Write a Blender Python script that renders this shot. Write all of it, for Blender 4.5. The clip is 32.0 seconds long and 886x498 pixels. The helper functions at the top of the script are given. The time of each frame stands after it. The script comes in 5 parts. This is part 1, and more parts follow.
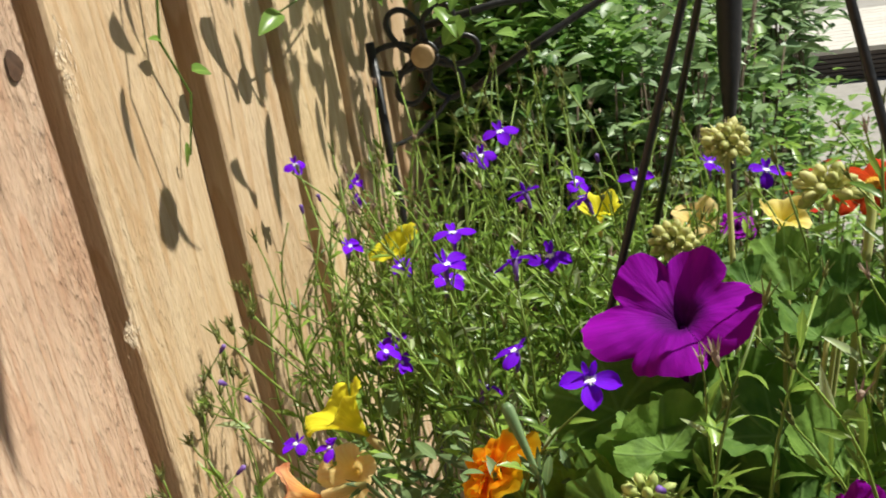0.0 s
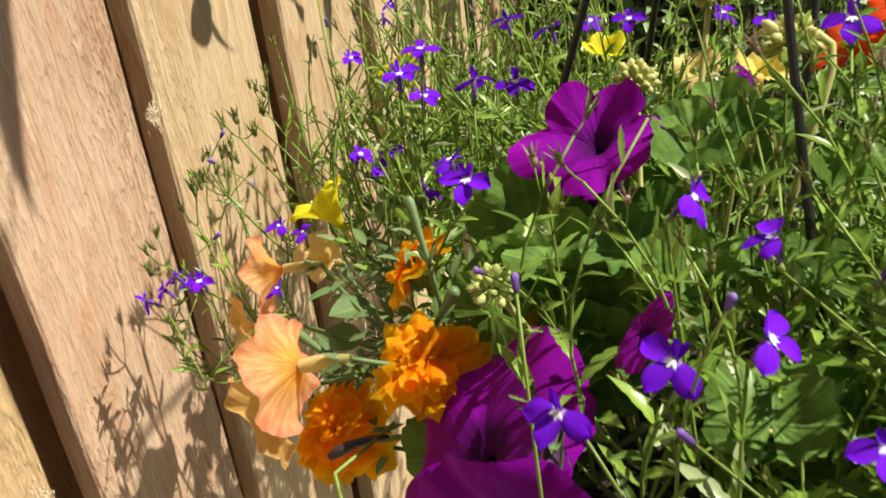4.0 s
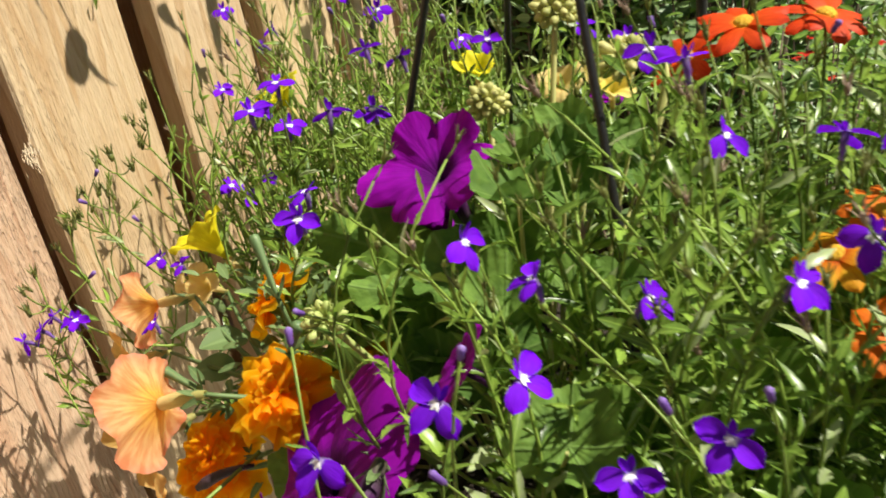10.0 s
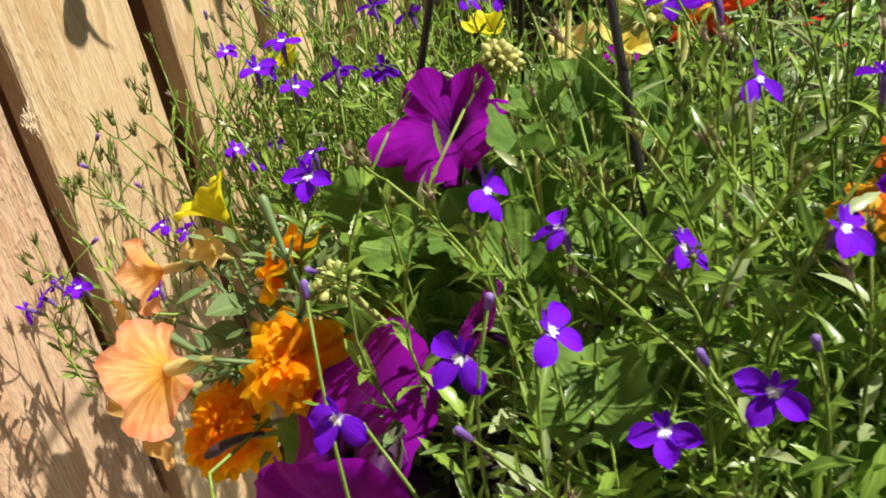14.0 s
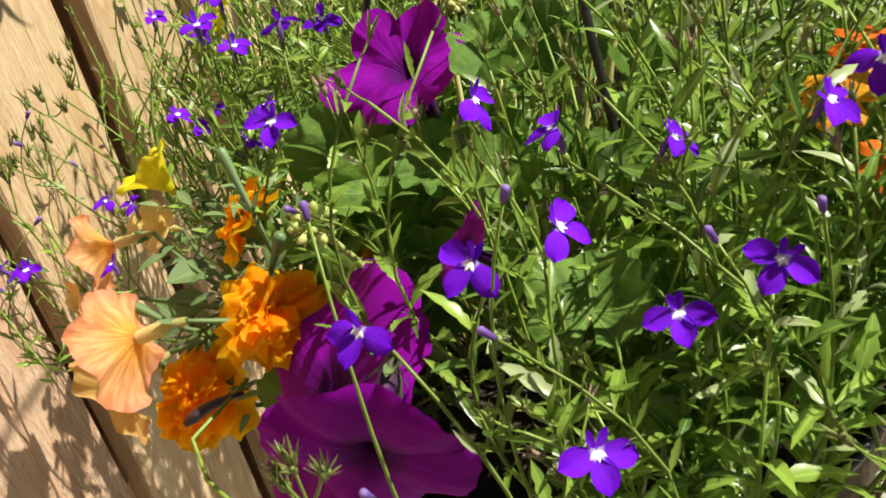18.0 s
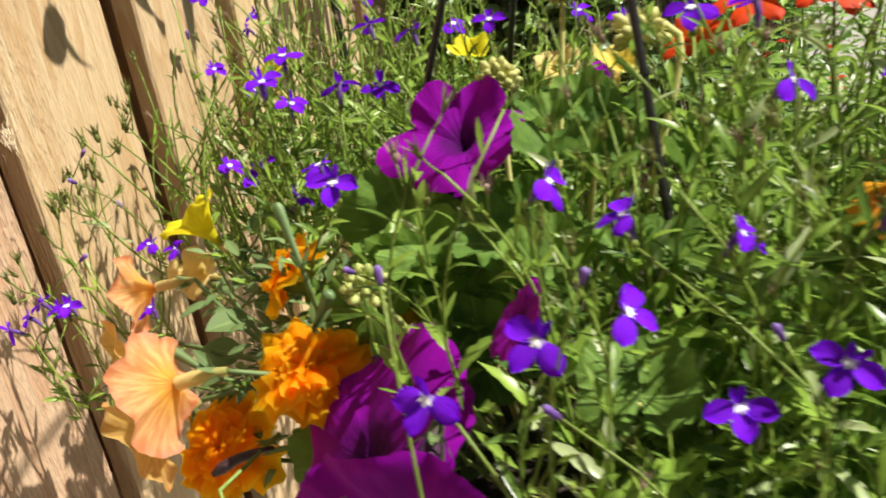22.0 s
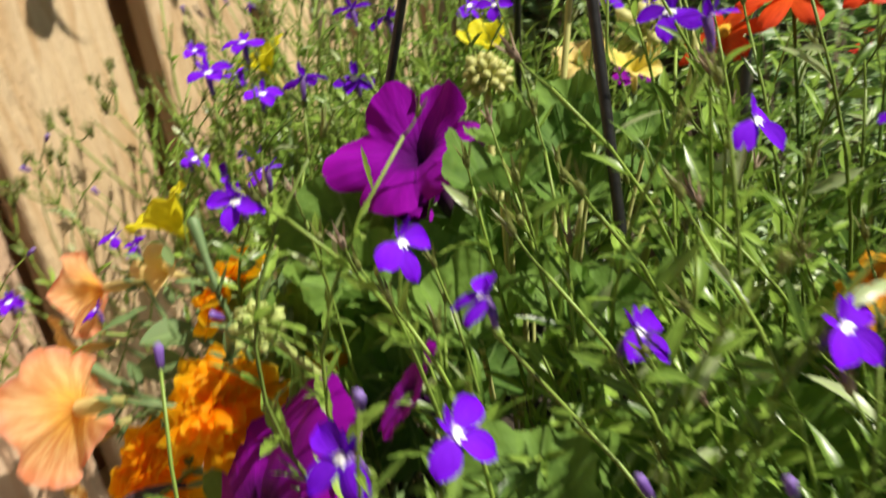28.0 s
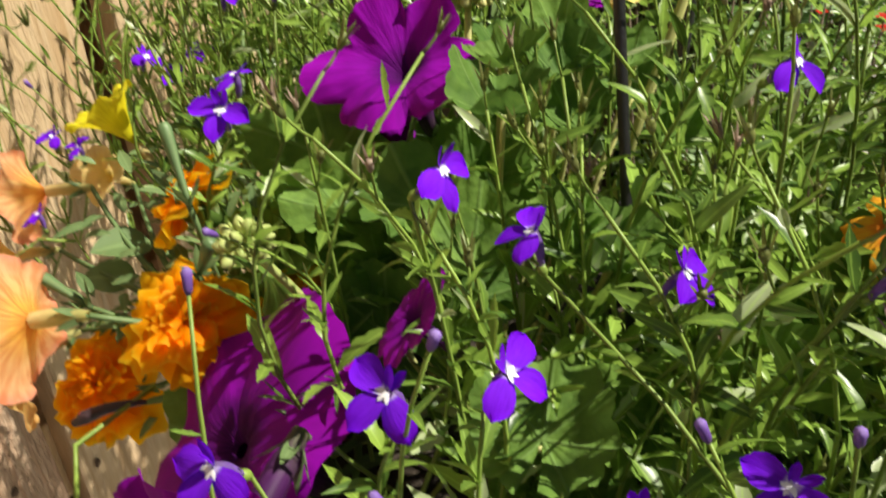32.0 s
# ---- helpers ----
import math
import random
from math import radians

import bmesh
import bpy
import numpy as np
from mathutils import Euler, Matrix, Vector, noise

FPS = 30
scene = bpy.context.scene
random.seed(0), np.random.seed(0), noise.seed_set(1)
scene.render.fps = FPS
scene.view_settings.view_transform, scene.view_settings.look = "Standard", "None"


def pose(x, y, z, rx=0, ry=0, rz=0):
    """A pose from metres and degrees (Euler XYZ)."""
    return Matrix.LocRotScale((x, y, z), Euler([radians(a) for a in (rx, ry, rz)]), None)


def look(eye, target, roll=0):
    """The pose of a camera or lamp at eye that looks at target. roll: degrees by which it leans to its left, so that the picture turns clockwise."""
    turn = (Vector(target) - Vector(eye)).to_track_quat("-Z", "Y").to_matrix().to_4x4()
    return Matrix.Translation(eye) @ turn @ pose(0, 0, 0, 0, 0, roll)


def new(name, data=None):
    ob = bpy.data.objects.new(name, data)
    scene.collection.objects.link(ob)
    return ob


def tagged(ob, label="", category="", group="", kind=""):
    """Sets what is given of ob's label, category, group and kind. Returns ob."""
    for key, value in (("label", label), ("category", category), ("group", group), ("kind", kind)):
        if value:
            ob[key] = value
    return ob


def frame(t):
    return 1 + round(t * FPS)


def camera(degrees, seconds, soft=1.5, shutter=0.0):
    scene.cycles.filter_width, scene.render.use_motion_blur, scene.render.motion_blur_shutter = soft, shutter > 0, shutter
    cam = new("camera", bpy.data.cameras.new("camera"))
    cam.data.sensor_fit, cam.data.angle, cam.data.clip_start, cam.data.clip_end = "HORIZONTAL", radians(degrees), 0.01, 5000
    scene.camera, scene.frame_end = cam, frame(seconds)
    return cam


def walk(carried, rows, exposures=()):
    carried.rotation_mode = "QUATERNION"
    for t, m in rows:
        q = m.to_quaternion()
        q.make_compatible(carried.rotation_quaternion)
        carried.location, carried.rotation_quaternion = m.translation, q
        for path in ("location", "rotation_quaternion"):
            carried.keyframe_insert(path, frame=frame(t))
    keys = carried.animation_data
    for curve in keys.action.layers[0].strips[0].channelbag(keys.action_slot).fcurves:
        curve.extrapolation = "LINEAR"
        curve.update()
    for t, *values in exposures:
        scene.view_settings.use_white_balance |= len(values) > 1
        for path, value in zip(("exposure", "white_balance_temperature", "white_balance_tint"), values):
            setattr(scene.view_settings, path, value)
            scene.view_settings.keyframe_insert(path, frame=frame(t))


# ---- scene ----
cam = camera(51.6, 32.0, soft=1.75, shutter=0.6)
METRES, EYE, TILT, LEAN, TURN = 1.56, 1.5, -20.0, 8.75, 13.3
ROWS = [
    (0.0, 0.0, 0.0, 0.0, 0.0, 0.0, -0.0),
    (0.5, 0.017, -0.0064, 0.0016, 2.62, 0.44, -0.83),
    (1.0, 0.0687, -0.023, 0.0072, 4.15, 0.54, -1.68),
    (1.5, 0.0937, -0.0715, -0.016, 6.53, -0.46, -3.18),
    (2.0, 0.1004, -0.1083, -0.0283, 7.56, -2.23, -3.43),
    (2.5, 0.1086, -0.1161, -0.0347, 10.71, -4.04, -5.45),
    (4.5, 0.0872, -0.0111, -0.0074, 11.53, -10.61, -6.33),
    (5.0, 0.0872, -0.0167, -0.0087, 11.93, -11.1, -6.83),
    (5.5, 0.0766, -0.025, -0.016, 11.1, -10.93, -6.78),
    (6.0, 0.0812, -0.0322, -0.0187, 11.52, -10.69, -6.66),
    (6.5, 0.0953, -0.0314, -0.017, 12.73, -11.71, -5.66),
    (7.0, 0.0933, -0.0333, -0.0192, 12.34, -12.61, -4.53),
    (7.5, 0.0956, -0.0314, -0.0254, 11.74, -12.61, -4.07),
    (8.0, 0.1043, -0.0357, -0.0232, 11.81, -12.18, -3.62),
    (8.5, 0.1184, -0.0364, -0.0115, 11.64, -10.91, -3.24),
    (9.0, 0.1384, -0.0383, 0.0002, 10.45, -9.39, -2.43),
    (9.5, 0.1484, -0.0394, 0.0036, 9.42, -9.55, -1.92),
    (10.0, 0.1382, -0.0275, 0.0084, 9.5, -10.02, -3.2),
    (10.5, 0.118, -0.014, 0.0062, 9.04, -10.14, -4.37),
    (11.0, 0.11, -0.0103, 0.0076, 8.08, -10.48, -3.95),
    (11.5, 0.1107, -0.0133, 0.0056, 8.3, -10.6, -4.04),
    (12.0, 0.113, -0.0219, 0.0016, 9.19, -10.8, -4.59),
    (12.5, 0.1141, -0.0233, 0.0009, 9.2, -10.83, -3.8),
    (13.0, 0.1187, -0.0237, -0.0013, 8.22, -10.62, -3.07),
    (13.5, 0.1177, -0.0257, -0.0035, 8.81, -10.84, -3.45),
    (14.0, 0.1321, -0.0194, -0.0011, 9.42, -11.2, -2.88),
    (14.5, 0.1385, -0.0223, -0.0016, 9.12, -11.32, -1.86),
    (16.5, 0.1007, -0.0109, -0.0053, 0.1, -10.22, 2.78),
    (17.0, 0.0985, -0.014, -0.0077, 0.9, -10.45, 2.14),
    (17.5, 0.1084, -0.0133, -0.0162, 2.25, -11.39, 1.45),
    (18.0, 0.1129, -0.0237, -0.0184, 3.06, -12.0, 1.35),
    (18.5, 0.1175, -0.032, -0.0202, 3.18, -11.66, 1.17),
    (19.0, 0.122, -0.0349, -0.0218, 3.57, -11.05, 0.34),
    (19.5, 0.1188, -0.0446, -0.0181, 3.67, -8.08, -1.67),
    (20.0, 0.1289, -0.048, -0.0152, 3.76, -6.8, -2.03),
    (20.5, 0.1324, -0.0495, -0.0167, 3.69, -7.22, -1.56),
    (21.0, 0.1271, -0.0485, -0.0185, 4.01, -7.56, -1.8),
    (21.5, 0.1257, -0.0435, -0.018, 4.6, -7.62, -2.78),
    (22.0, 0.0983, -0.0275, -0.0164, 4.16, -7.96, -3.32),
    (22.5, 0.0766, -0.0137, -0.0216, 3.37, -8.14, -4.03),
    (23.0, 0.0614, -0.0138, -0.0259, 3.48, -7.93, -5.12),
    (23.5, 0.0607, -0.0074, -0.0244, 2.81, -8.03, -4.72),
    (24.0, 0.0802, 0.0058, -0.0199, 4.18, -8.94, -3.76),
    (24.5, 0.126, 0.0078, -0.006, 10.5, -10.1, -4.32),
    (25.0, 0.1643, 0.0143, 0.0062, 15.6, -10.86, -4.85),
    (25.5, 0.1892, 0.0311, 0.0127, 17.71, -11.39, -5.66),
    (27.5, 0.1817, 0.0158, -0.0003, 19.32, -12.91, -7.3),
    (28.0, 0.15, 0.0289, 0.0039, 12.47, -11.09, -5.69),
    (28.5, 0.1173, 0.0385, 0.0147, 6.6, -8.62, -4.58),
    (29.0, 0.1187, 0.038, 0.0124, 7.83, -9.38, -5.0),
    (29.5, 0.1279, 0.0394, 0.0112, 7.31, -10.94, -5.1),
    (30.0, 0.1387, 0.032, 0.01, 6.5, -11.11, -5.31),
    (30.5, 0.1383, 0.0286, 0.0099, 8.56, -11.91, -6.54),
    (31.0, 0.1334, 0.03, 0.009, 9.52, -13.08, -7.53),
    (31.5, 0.1249, 0.0285, 0.0063, 8.64, -13.64, -7.86),
    (32.0, 0.1221, 0.0324, 0.0023, 6.65, -15.96, -9.66),
]
walk(cam, [(t, pose(0, 0, EYE, TILT, LEAN, TURN) @ pose(METRES * x, METRES * y, METRES * z, 90 + pitch, roll, yaw)) for t, x, y, z, yaw, pitch, roll in ROWS],
     exposures=[(0.0, 0.33, 6100, 10), (2.5, 0.36, 6200, 10), (4.5, 0.43, 6500, 10), (6.5, 0.44, 6500, 10), (8.0, 0.48, 6500, 10), (10.0, 0.45, 6500, 10), (14.5, 0.47, 6500, 10), (18.0, 0.53, 6500, 10), (20.0, 0.52, 6500, 10), (22.0, 0.54, 6500, 10), (24.0, 0.57, 6500, 10), (25.5, 0.43, 6500, 10), (28.0, 0.38, 6500, 10), (32.0, 0.39, 6500, 10)])

# ---- world, sun ----
SUN = Vector((0.52, 0.21, 0.83)).normalized()
world = bpy.data.worlds.new("world")
scene.world = world
world.use_nodes = True
sky = world.node_tree.nodes.new("ShaderNodeTexSky")
sky.sky_type, sky.sun_disc = "NISHITA", False
sky.sun_elevation, sky.sun_rotation = math.asin(SUN.z), math.atan2(SUN.x, SUN.y)
world.node_tree.links.new(sky.outputs[0], world.node_tree.nodes["Background"].inputs[0])
world.node_tree.nodes["Background"].inputs[1].default_value = 0.026
lamp = bpy.data.lights.new("sun", "SUN")
lamp.energy, lamp.angle, lamp.color = 5.8, radians(0.6), (1.0, 0.945, 0.81)
new("sun", lamp).matrix_world = look(SUN * 20, (0, 0, 0))


# ---- materials ----
def nodes_of(name):
    m = bpy.data.materials.new(name)
    m.use_nodes = True
    t = m.node_tree
    return m, t, t.nodes["Principled BSDF"], t.nodes["Material Output"]


def add(t, kind, **values):
    n = t.nodes.new(kind)
    for k, v in values.items():
        if k in n.inputs:
            n.inputs[k].default_value = v
    return n


def ramp(t, source, stops):
    r = t.nodes.new("ShaderNodeValToRGB")
    while len(r.color_ramp.elements) < len(stops):
        r.color_ramp.elements.new(0.5)
    for e, (p, c) in zip(r.color_ramp.elements, stops):
        e.position, e.color = p, (*c, 1)
    t.links.new(source, r.inputs[0])
    return r.outputs[0]


def mix(t, a, b, factor, blend="MIX"):
    n = t.nodes.new("ShaderNodeMix")
    n.data_type, n.blend_type = "RGBA", blend
    for socket, v in ((n.inputs[6], a), (n.inputs[7], b), (n.inputs[0], factor)):
        if isinstance(v, bpy.types.NodeSocket):
            t.links.new(v, socket)
        else:
            socket.default_value = (*v, 1) if isinstance(v, tuple) else v
    return n.outputs[2]


def maths(t, op, a, b=0.0):
    n = t.nodes.new("ShaderNodeMath")
    n.operation = op
    for socket, v in ((n.inputs[0], a), (n.inputs[1], b)):
        if isinstance(v, bpy.types.NodeSocket):
            t.links.new(v, socket)
        else:
            socket.default_value = v
    return n.outputs[0]


def thin(t, bsdf, out, colour, through_share):
    """A thin petal or leaf: part of the light passes through it."""
    tr = t.nodes.new("ShaderNodeBsdfTranslucent")
    t.links.new(colour, tr.inputs[0])
    m = t.nodes.new("ShaderNodeMixShader")
    m.inputs[0].default_value = through_share
    t.links.new(bsdf.outputs[0], m.inputs[1])
    t.links.new(tr.outputs[0], m.inputs[2])
    t.links.new(m.outputs[0], out.inputs[0])


def petal_material(name, stops, vein=(0.3, 0.1, 0.1), vein_share=0.25, vein_count=40.0, share=0.4, rough=0.55, bump=0.25, gloss=0.2):
    m, t, b, out = nodes_of(name)
    uv = t.nodes.new("ShaderNodeUVMap")
    sep = t.nodes.new("ShaderNodeSeparateXYZ")
    t.links.new(uv.outputs[0], sep.inputs[0])
    tc = t.nodes.new("ShaderNodeTexCoord")
    n1 = add(t, "ShaderNodeTexNoise", Scale=130.0, Detail=4.0)
    t.links.new(tc.outputs["Object"], n1.inputs["Vector"])
    jig = maths(t, "ADD", sep.outputs[0], maths(t, "MULTIPLY", maths(t, "SUBTRACT", n1.outputs[0], 0.5), 0.25))
    base = ramp(t, jig, stops)
    # veins run out along the petal
    comb = t.nodes.new("ShaderNodeCombineXYZ")
    t.links.new(maths(t, "MULTIPLY", sep.outputs[1], vein_count), comb.inputs[0])
    t.links.new(maths(t, "MULTIPLY", sep.outputs[0], 2.5), comb.inputs[1])
    n2 = add(t, "ShaderNodeTexNoise", Scale=1.0, Detail=3.0)
    t.links.new(comb.outputs[0], n2.inputs["Vector"])
    line = ramp(t, n2.outputs[0], ((0.42, (0, 0, 0)), (0.62, (1, 1, 1))))
    colour = mix(t, base, vein, maths(t, "MULTIPLY", line, vein_share))
    n3 = add(t, "ShaderNodeTexNoise", Scale=60.0, Detail=2.0)
    t.links.new(tc.outputs["Object"], n3.inputs["Vector"])
    info = t.nodes.new("ShaderNodeObjectInfo")
    tone = maths(t, "ADD", maths(t, "MULTIPLY", n3.outputs[0], 0.3), maths(t, "MULTIPLY", info.outputs["Random"], 0.25))
    hsv = t.nodes.new("ShaderNodeHueSaturation")
    t.links.new(maths(t, "ADD", tone, 0.72), hsv.inputs["Value"])
    t.links.new(colour, hsv.inputs["Color"])
    colour = hsv.outputs[0]
    t.links.new(colour, b.inputs["Base Color"])
    b.inputs["Roughness"].default_value = rough
    b.inputs["Specular IOR Level"].default_value = gloss
    bp = add(t, "ShaderNodeBump", Strength=bump, Distance=0.001)
    t.links.new(n2.outputs[0], bp.inputs["Height"])
    t.links.new(bp.outputs[0], b.inputs["Normal"])
    thin(t, b, out, colour, share)
    return m


def leaf_material(name, dark, light, pale=None, share=0.35, rough=0.42, scale=90.0, gloss=0.35, glint_tone=None):
    m, t, b, out = nodes_of(name)
    g = t.nodes.new("ShaderNodeNewGeometry")
    info = t.nodes.new("ShaderNodeObjectInfo")
    tc = t.nodes.new("ShaderNodeTexCoord")
    uv = t.nodes.new("ShaderNodeUVMap")
    sep = t.nodes.new("ShaderNodeSeparateXYZ")
    t.links.new(uv.outputs[0], sep.inputs[0])
    n1 = add(t, "ShaderNodeTexNoise", Scale=scale, Detail=4.0)
    t.links.new(tc.outputs["Object"], n1.inputs["Vector"])
    rnd = maths(t, "FRACT", maths(t, "ADD", g.outputs["Random Per Island"], info.outputs["Random"]))
    f = maths(t, "ADD", maths(t, "MULTIPLY", rnd, 0.75), maths(t, "MULTIPLY", n1.outputs[0], 0.3))
    colour = mix(t, dark, light, f)
    if glint_tone:  # one leaf in twelve is paler, for pale undersides and painted glints
        odd = maths(t, "GREATER_THAN", maths(t, "FRACT", maths(t, "MULTIPLY", rnd, 17.3)), 0.92)
        colour = mix(t, colour, glint_tone, odd)
    # pale midrib
    rib = ramp(t, maths(t, "ABSOLUTE", maths(t, "SUBTRACT", sep.outputs[1], 0.5)), ((0.03, (1, 1, 1)), (0.1, (0, 0, 0))))
    colour = mix(t, colour, pale or tuple(min(1, c * 1.5 + 0.03) for c in light), maths(t, "MULTIPLY", rib, 0.3))
    t.links.new(colour, b.inputs["Base Color"])
    b.inputs["Roughness"].default_value = rough
    b.inputs["Specular IOR Level"].default_value = gloss
    bp = add(t, "ShaderNodeBump", Strength=0.25, Distance=0.001)
    t.links.new(n1.outputs[0], bp.inputs["Height"])
    t.links.new(bp.outputs[0], b.inputs["Normal"])
    thin(t, b, out, colour, share)
    return m


def zonal_leaf(name, dark, light, zone):
    """A round geranium leaf: pale veins fan out over it and a dusky ring lies half way."""
    m, t, b, out = nodes_of(name)
    info = t.nodes.new("ShaderNodeObjectInfo")
    tc = t.nodes.new("ShaderNodeTexCoord")
    uv = t.nodes.new("ShaderNodeUVMap")
    sep = t.nodes.new("ShaderNodeSeparateXYZ")
    t.links.new(uv.outputs[0], sep.inputs[0])
    n1 = add(t, "ShaderNodeTexNoise", Scale=220.0, Detail=5.0)
    t.links.new(tc.outputs["Object"], n1.inputs["Vector"])
    colour = mix(t, dark, light, maths(t, "ADD", maths(t, "MULTIPLY", info.outputs["Random"], 0.6), maths(t, "MULTIPLY", n1.outputs[0], 0.5)))
    ring = ramp(t, maths(t, "ADD", sep.outputs[0], maths(t, "MULTIPLY", maths(t, "SUBTRACT", n1.outputs[0], 0.5), 0.2)), ((0.4, (0, 0, 0)), (0.52, (1, 1, 1)), (0.6, (1, 1, 1)), (0.72, (0, 0, 0))))
    colour = mix(t, colour, zone, maths(t, "MULTIPLY", ring, 0.35))
    fan = maths(t, "ABSOLUTE", maths(t, "SUBTRACT", maths(t, "FRACT", maths(t, "MULTIPLY", sep.outputs[1], 7.0)), 0.5))
    vein = ramp(t, maths(t, "MULTIPLY", fan, sep.outputs[0]), ((0.01, (1, 1, 1)), (0.05, (0, 0, 0))))
    colour = mix(t, colour, (0.24, 0.38, 0.11), maths(t, "MULTIPLY", vein, 0.5))
    t.links.new(colour, b.inputs["Base Color"])
    b.inputs["Roughness"].default_value = 0.65
    b.inputs["Specular IOR Level"].default_value = 0.2
    bp = add(t, "ShaderNodeBump", Strength=0.7, Distance=0.0015)
    t.links.new(maths(t, "SUBTRACT", n1.outputs[0], maths(t, "MULTIPLY", vein, 0.5)), bp.inputs["Height"])
    t.links.new(bp.outputs[0], b.inputs["Normal"])
    thin(t, b, out, colour, 0.38)
    return m


def plain_material(name, a, b_colour, scale=40.0, rough=0.6, metal=0.0, bump=0.3, distance=0.002, coords="Object", detail=6.0):
    m, t, b, out = nodes_of(name)
    tc = t.nodes.new("ShaderNodeTexCoord")
    n1 = add(t, "ShaderNodeTexNoise", Scale=scale, Detail=detail)
    n2 = add(t, "ShaderNodeTexNoise", Scale=scale * 0.13, Detail=3.0)
    for n in (n1, n2):
        t.links.new(tc.outputs[coords], n.inputs["Vector"])
    f = ramp(t, maths(t, "ADD", maths(t, "MULTIPLY", n1.outputs[0], 0.5), maths(t, "MULTIPLY", n2.outputs[0], 0.5)), ((0.32, (0, 0, 0)), (0.68, (1, 1, 1))))
    t.links.new(mix(t, a, b_colour, f), b.inputs["Base Color"])
    b.inputs["Roughness"].default_value, b.inputs["Metallic"].default_value = rough, metal
    bp = add(t, "ShaderNodeBump", Strength=bump, Distance=distance)
    t.links.new(n1.outputs[0], bp.inputs["Height"])
    t.links.new(bp.outputs[0], b.inputs["Normal"])
    return m


def wood_material(name, pale, mid, dark, sawn):
    """Rough-sawn board, grain along z, each board with its own figure."""
    m, t, b, out = nodes_of(name)
    tc = t.nodes.new("ShaderNodeTexCoord")
    info = t.nodes.new("ShaderNodeObjectInfo")
    off = t.nodes.new("ShaderNodeVectorMath")
    off.operation = "ADD"
    comb = t.nodes.new("ShaderNodeCombineXYZ")
    for i in range(3):
        t.links.new(maths(t, "MULTIPLY", info.outputs["Random"], 7.0 + 5 * i), comb.inputs[i])
    t.links.new(tc.outputs["Object"], off.inputs[0])
    t.links.new(comb.outputs[0], off.inputs[1])

    def stretched(sx, sz, scale, detail, rough=0.55):
        mp = t.nodes.new("ShaderNodeMapping")
        mp.inputs["Scale"].default_value = (sx, sx, sz)
        t.links.new(off.outputs[0], mp.inputs["Vector"])
        n = add(t, "ShaderNodeTexNoise", Scale=scale, Detail=detail, Roughness=rough)
        t.links.new(mp.outputs[0], n.inputs["Vector"])
        return n.outputs[0]

    broad = stretched(1.0, 0.1, 14.0, 2.0)
    rings = maths(t, "FRACT", maths(t, "MULTIPLY", broad, 11.0))
    rings = ramp(t, rings, ((0.0, (0, 0, 0)), (0.6, (0.35, 0.35, 0.35)), (0.93, (1, 1, 1)), (1.0, (0, 0, 0))))
    streak = ramp(t, stretched(1.0, 0.035, 120.0, 3.0), ((0.36, (0, 0, 0)), (0.66, (1, 1, 1))))
    fine = ramp(t, stretched(1.0, 0.03, 620.0, 3.0), ((0.35, (0, 0, 0)), (0.65, (1, 1, 1))))
    patch = ramp(t, stretched(1.0, 0.5, 9.0, 3.0), ((0.42, (0, 0, 0)), (0.7, (1, 1, 1))))
    saw = stretched(1.0, 0.3, 300.0, 3.0, 0.6)
    c = mix(t, pale, mid, maths(t, "ADD", maths(t, "MULTIPLY", rings, 0.72), maths(t, "MULTIPLY", streak, 0.32)))
    rough_part = ramp(t, stretched(1.0, 0.3, 7.0, 2.0), ((0.4, (0.3 * sawn,) * 3), (0.6, (sawn,) * 3)))
    dash = ramp(t, stretched(1.0, 0.16, 390.0, 2.0), ((0.48, (0, 0, 0)), (0.58, (1, 1, 1))))
    dash = maths(t, "MULTIPLY", dash, rough_part)
    c = mix(t, c, dark, maths(t, "MULTIPLY", fine, 0.24))
    c = mix(t, c, dark, maths(t, "MULTIPLY", dash, 0.55))
    c = mix(t, c, dark, maths(t, "MULTIPLY", patch, 0.35))
    hs = t.nodes.new("ShaderNodeHueSaturation")
    t.links.new(maths(t, "ADD", maths(t, "MULTIPLY", info.outputs["Random"], 0.2), 0.9), hs.inputs["Value"])
    t.links.new(maths(t, "ADD", maths(t, "MULTIPLY", info.outputs["Random"], 0.016), 0.494), hs.inputs["Hue"])
    t.links.new(c, hs.inputs["Color"])
    t.links.new(hs.outputs[0], b.inputs["Base Color"])
    t.links.new(maths(t, "ADD", maths(t, "MULTIPLY", streak, 0.14), 0.46), b.inputs["Roughness"])
    h = maths(t, "ADD", maths(t, "SUBTRACT", maths(t, "MULTIPLY", fine, 0.12), maths(t, "MULTIPLY", dash, 0.5)), maths(t, "ADD", maths(t, "MULTIPLY", saw, rough_part), maths(t, "MULTIPLY", rings, 0.15)))
    bp = add(t, "ShaderNodeBump", Strength=1.0, Distance=0.003)
    t.links.new(h, bp.inputs["Height"])
    t.links.new(bp.outputs[0], b.inputs["Normal"])
    return m


CEDAR = wood_material("cedar", (0.765, 0.595, 0.39), (0.6, 0.39, 0.21), (0.41, 0.24, 0.115), 0.35)
SAWN = wood_material("rough_sawn_cedar", (0.79, 0.605, 0.42), (0.66, 0.415, 0.255), (0.45, 0.265, 0.155), 1.0)
# cedar in a darker colour that stands in for shade in the gaps
SHADEWOOD = wood_material("shade_dark_cedar", (0.5, 0.31, 0.18), (0.36, 0.205, 0.11), (0.2, 0.11, 0.055), 0.6)
GOLDEN = wood_material("golden_cedar", (0.66, 0.46, 0.265), (0.52, 0.33, 0.17), (0.33, 0.19, 0.09), 0.8)
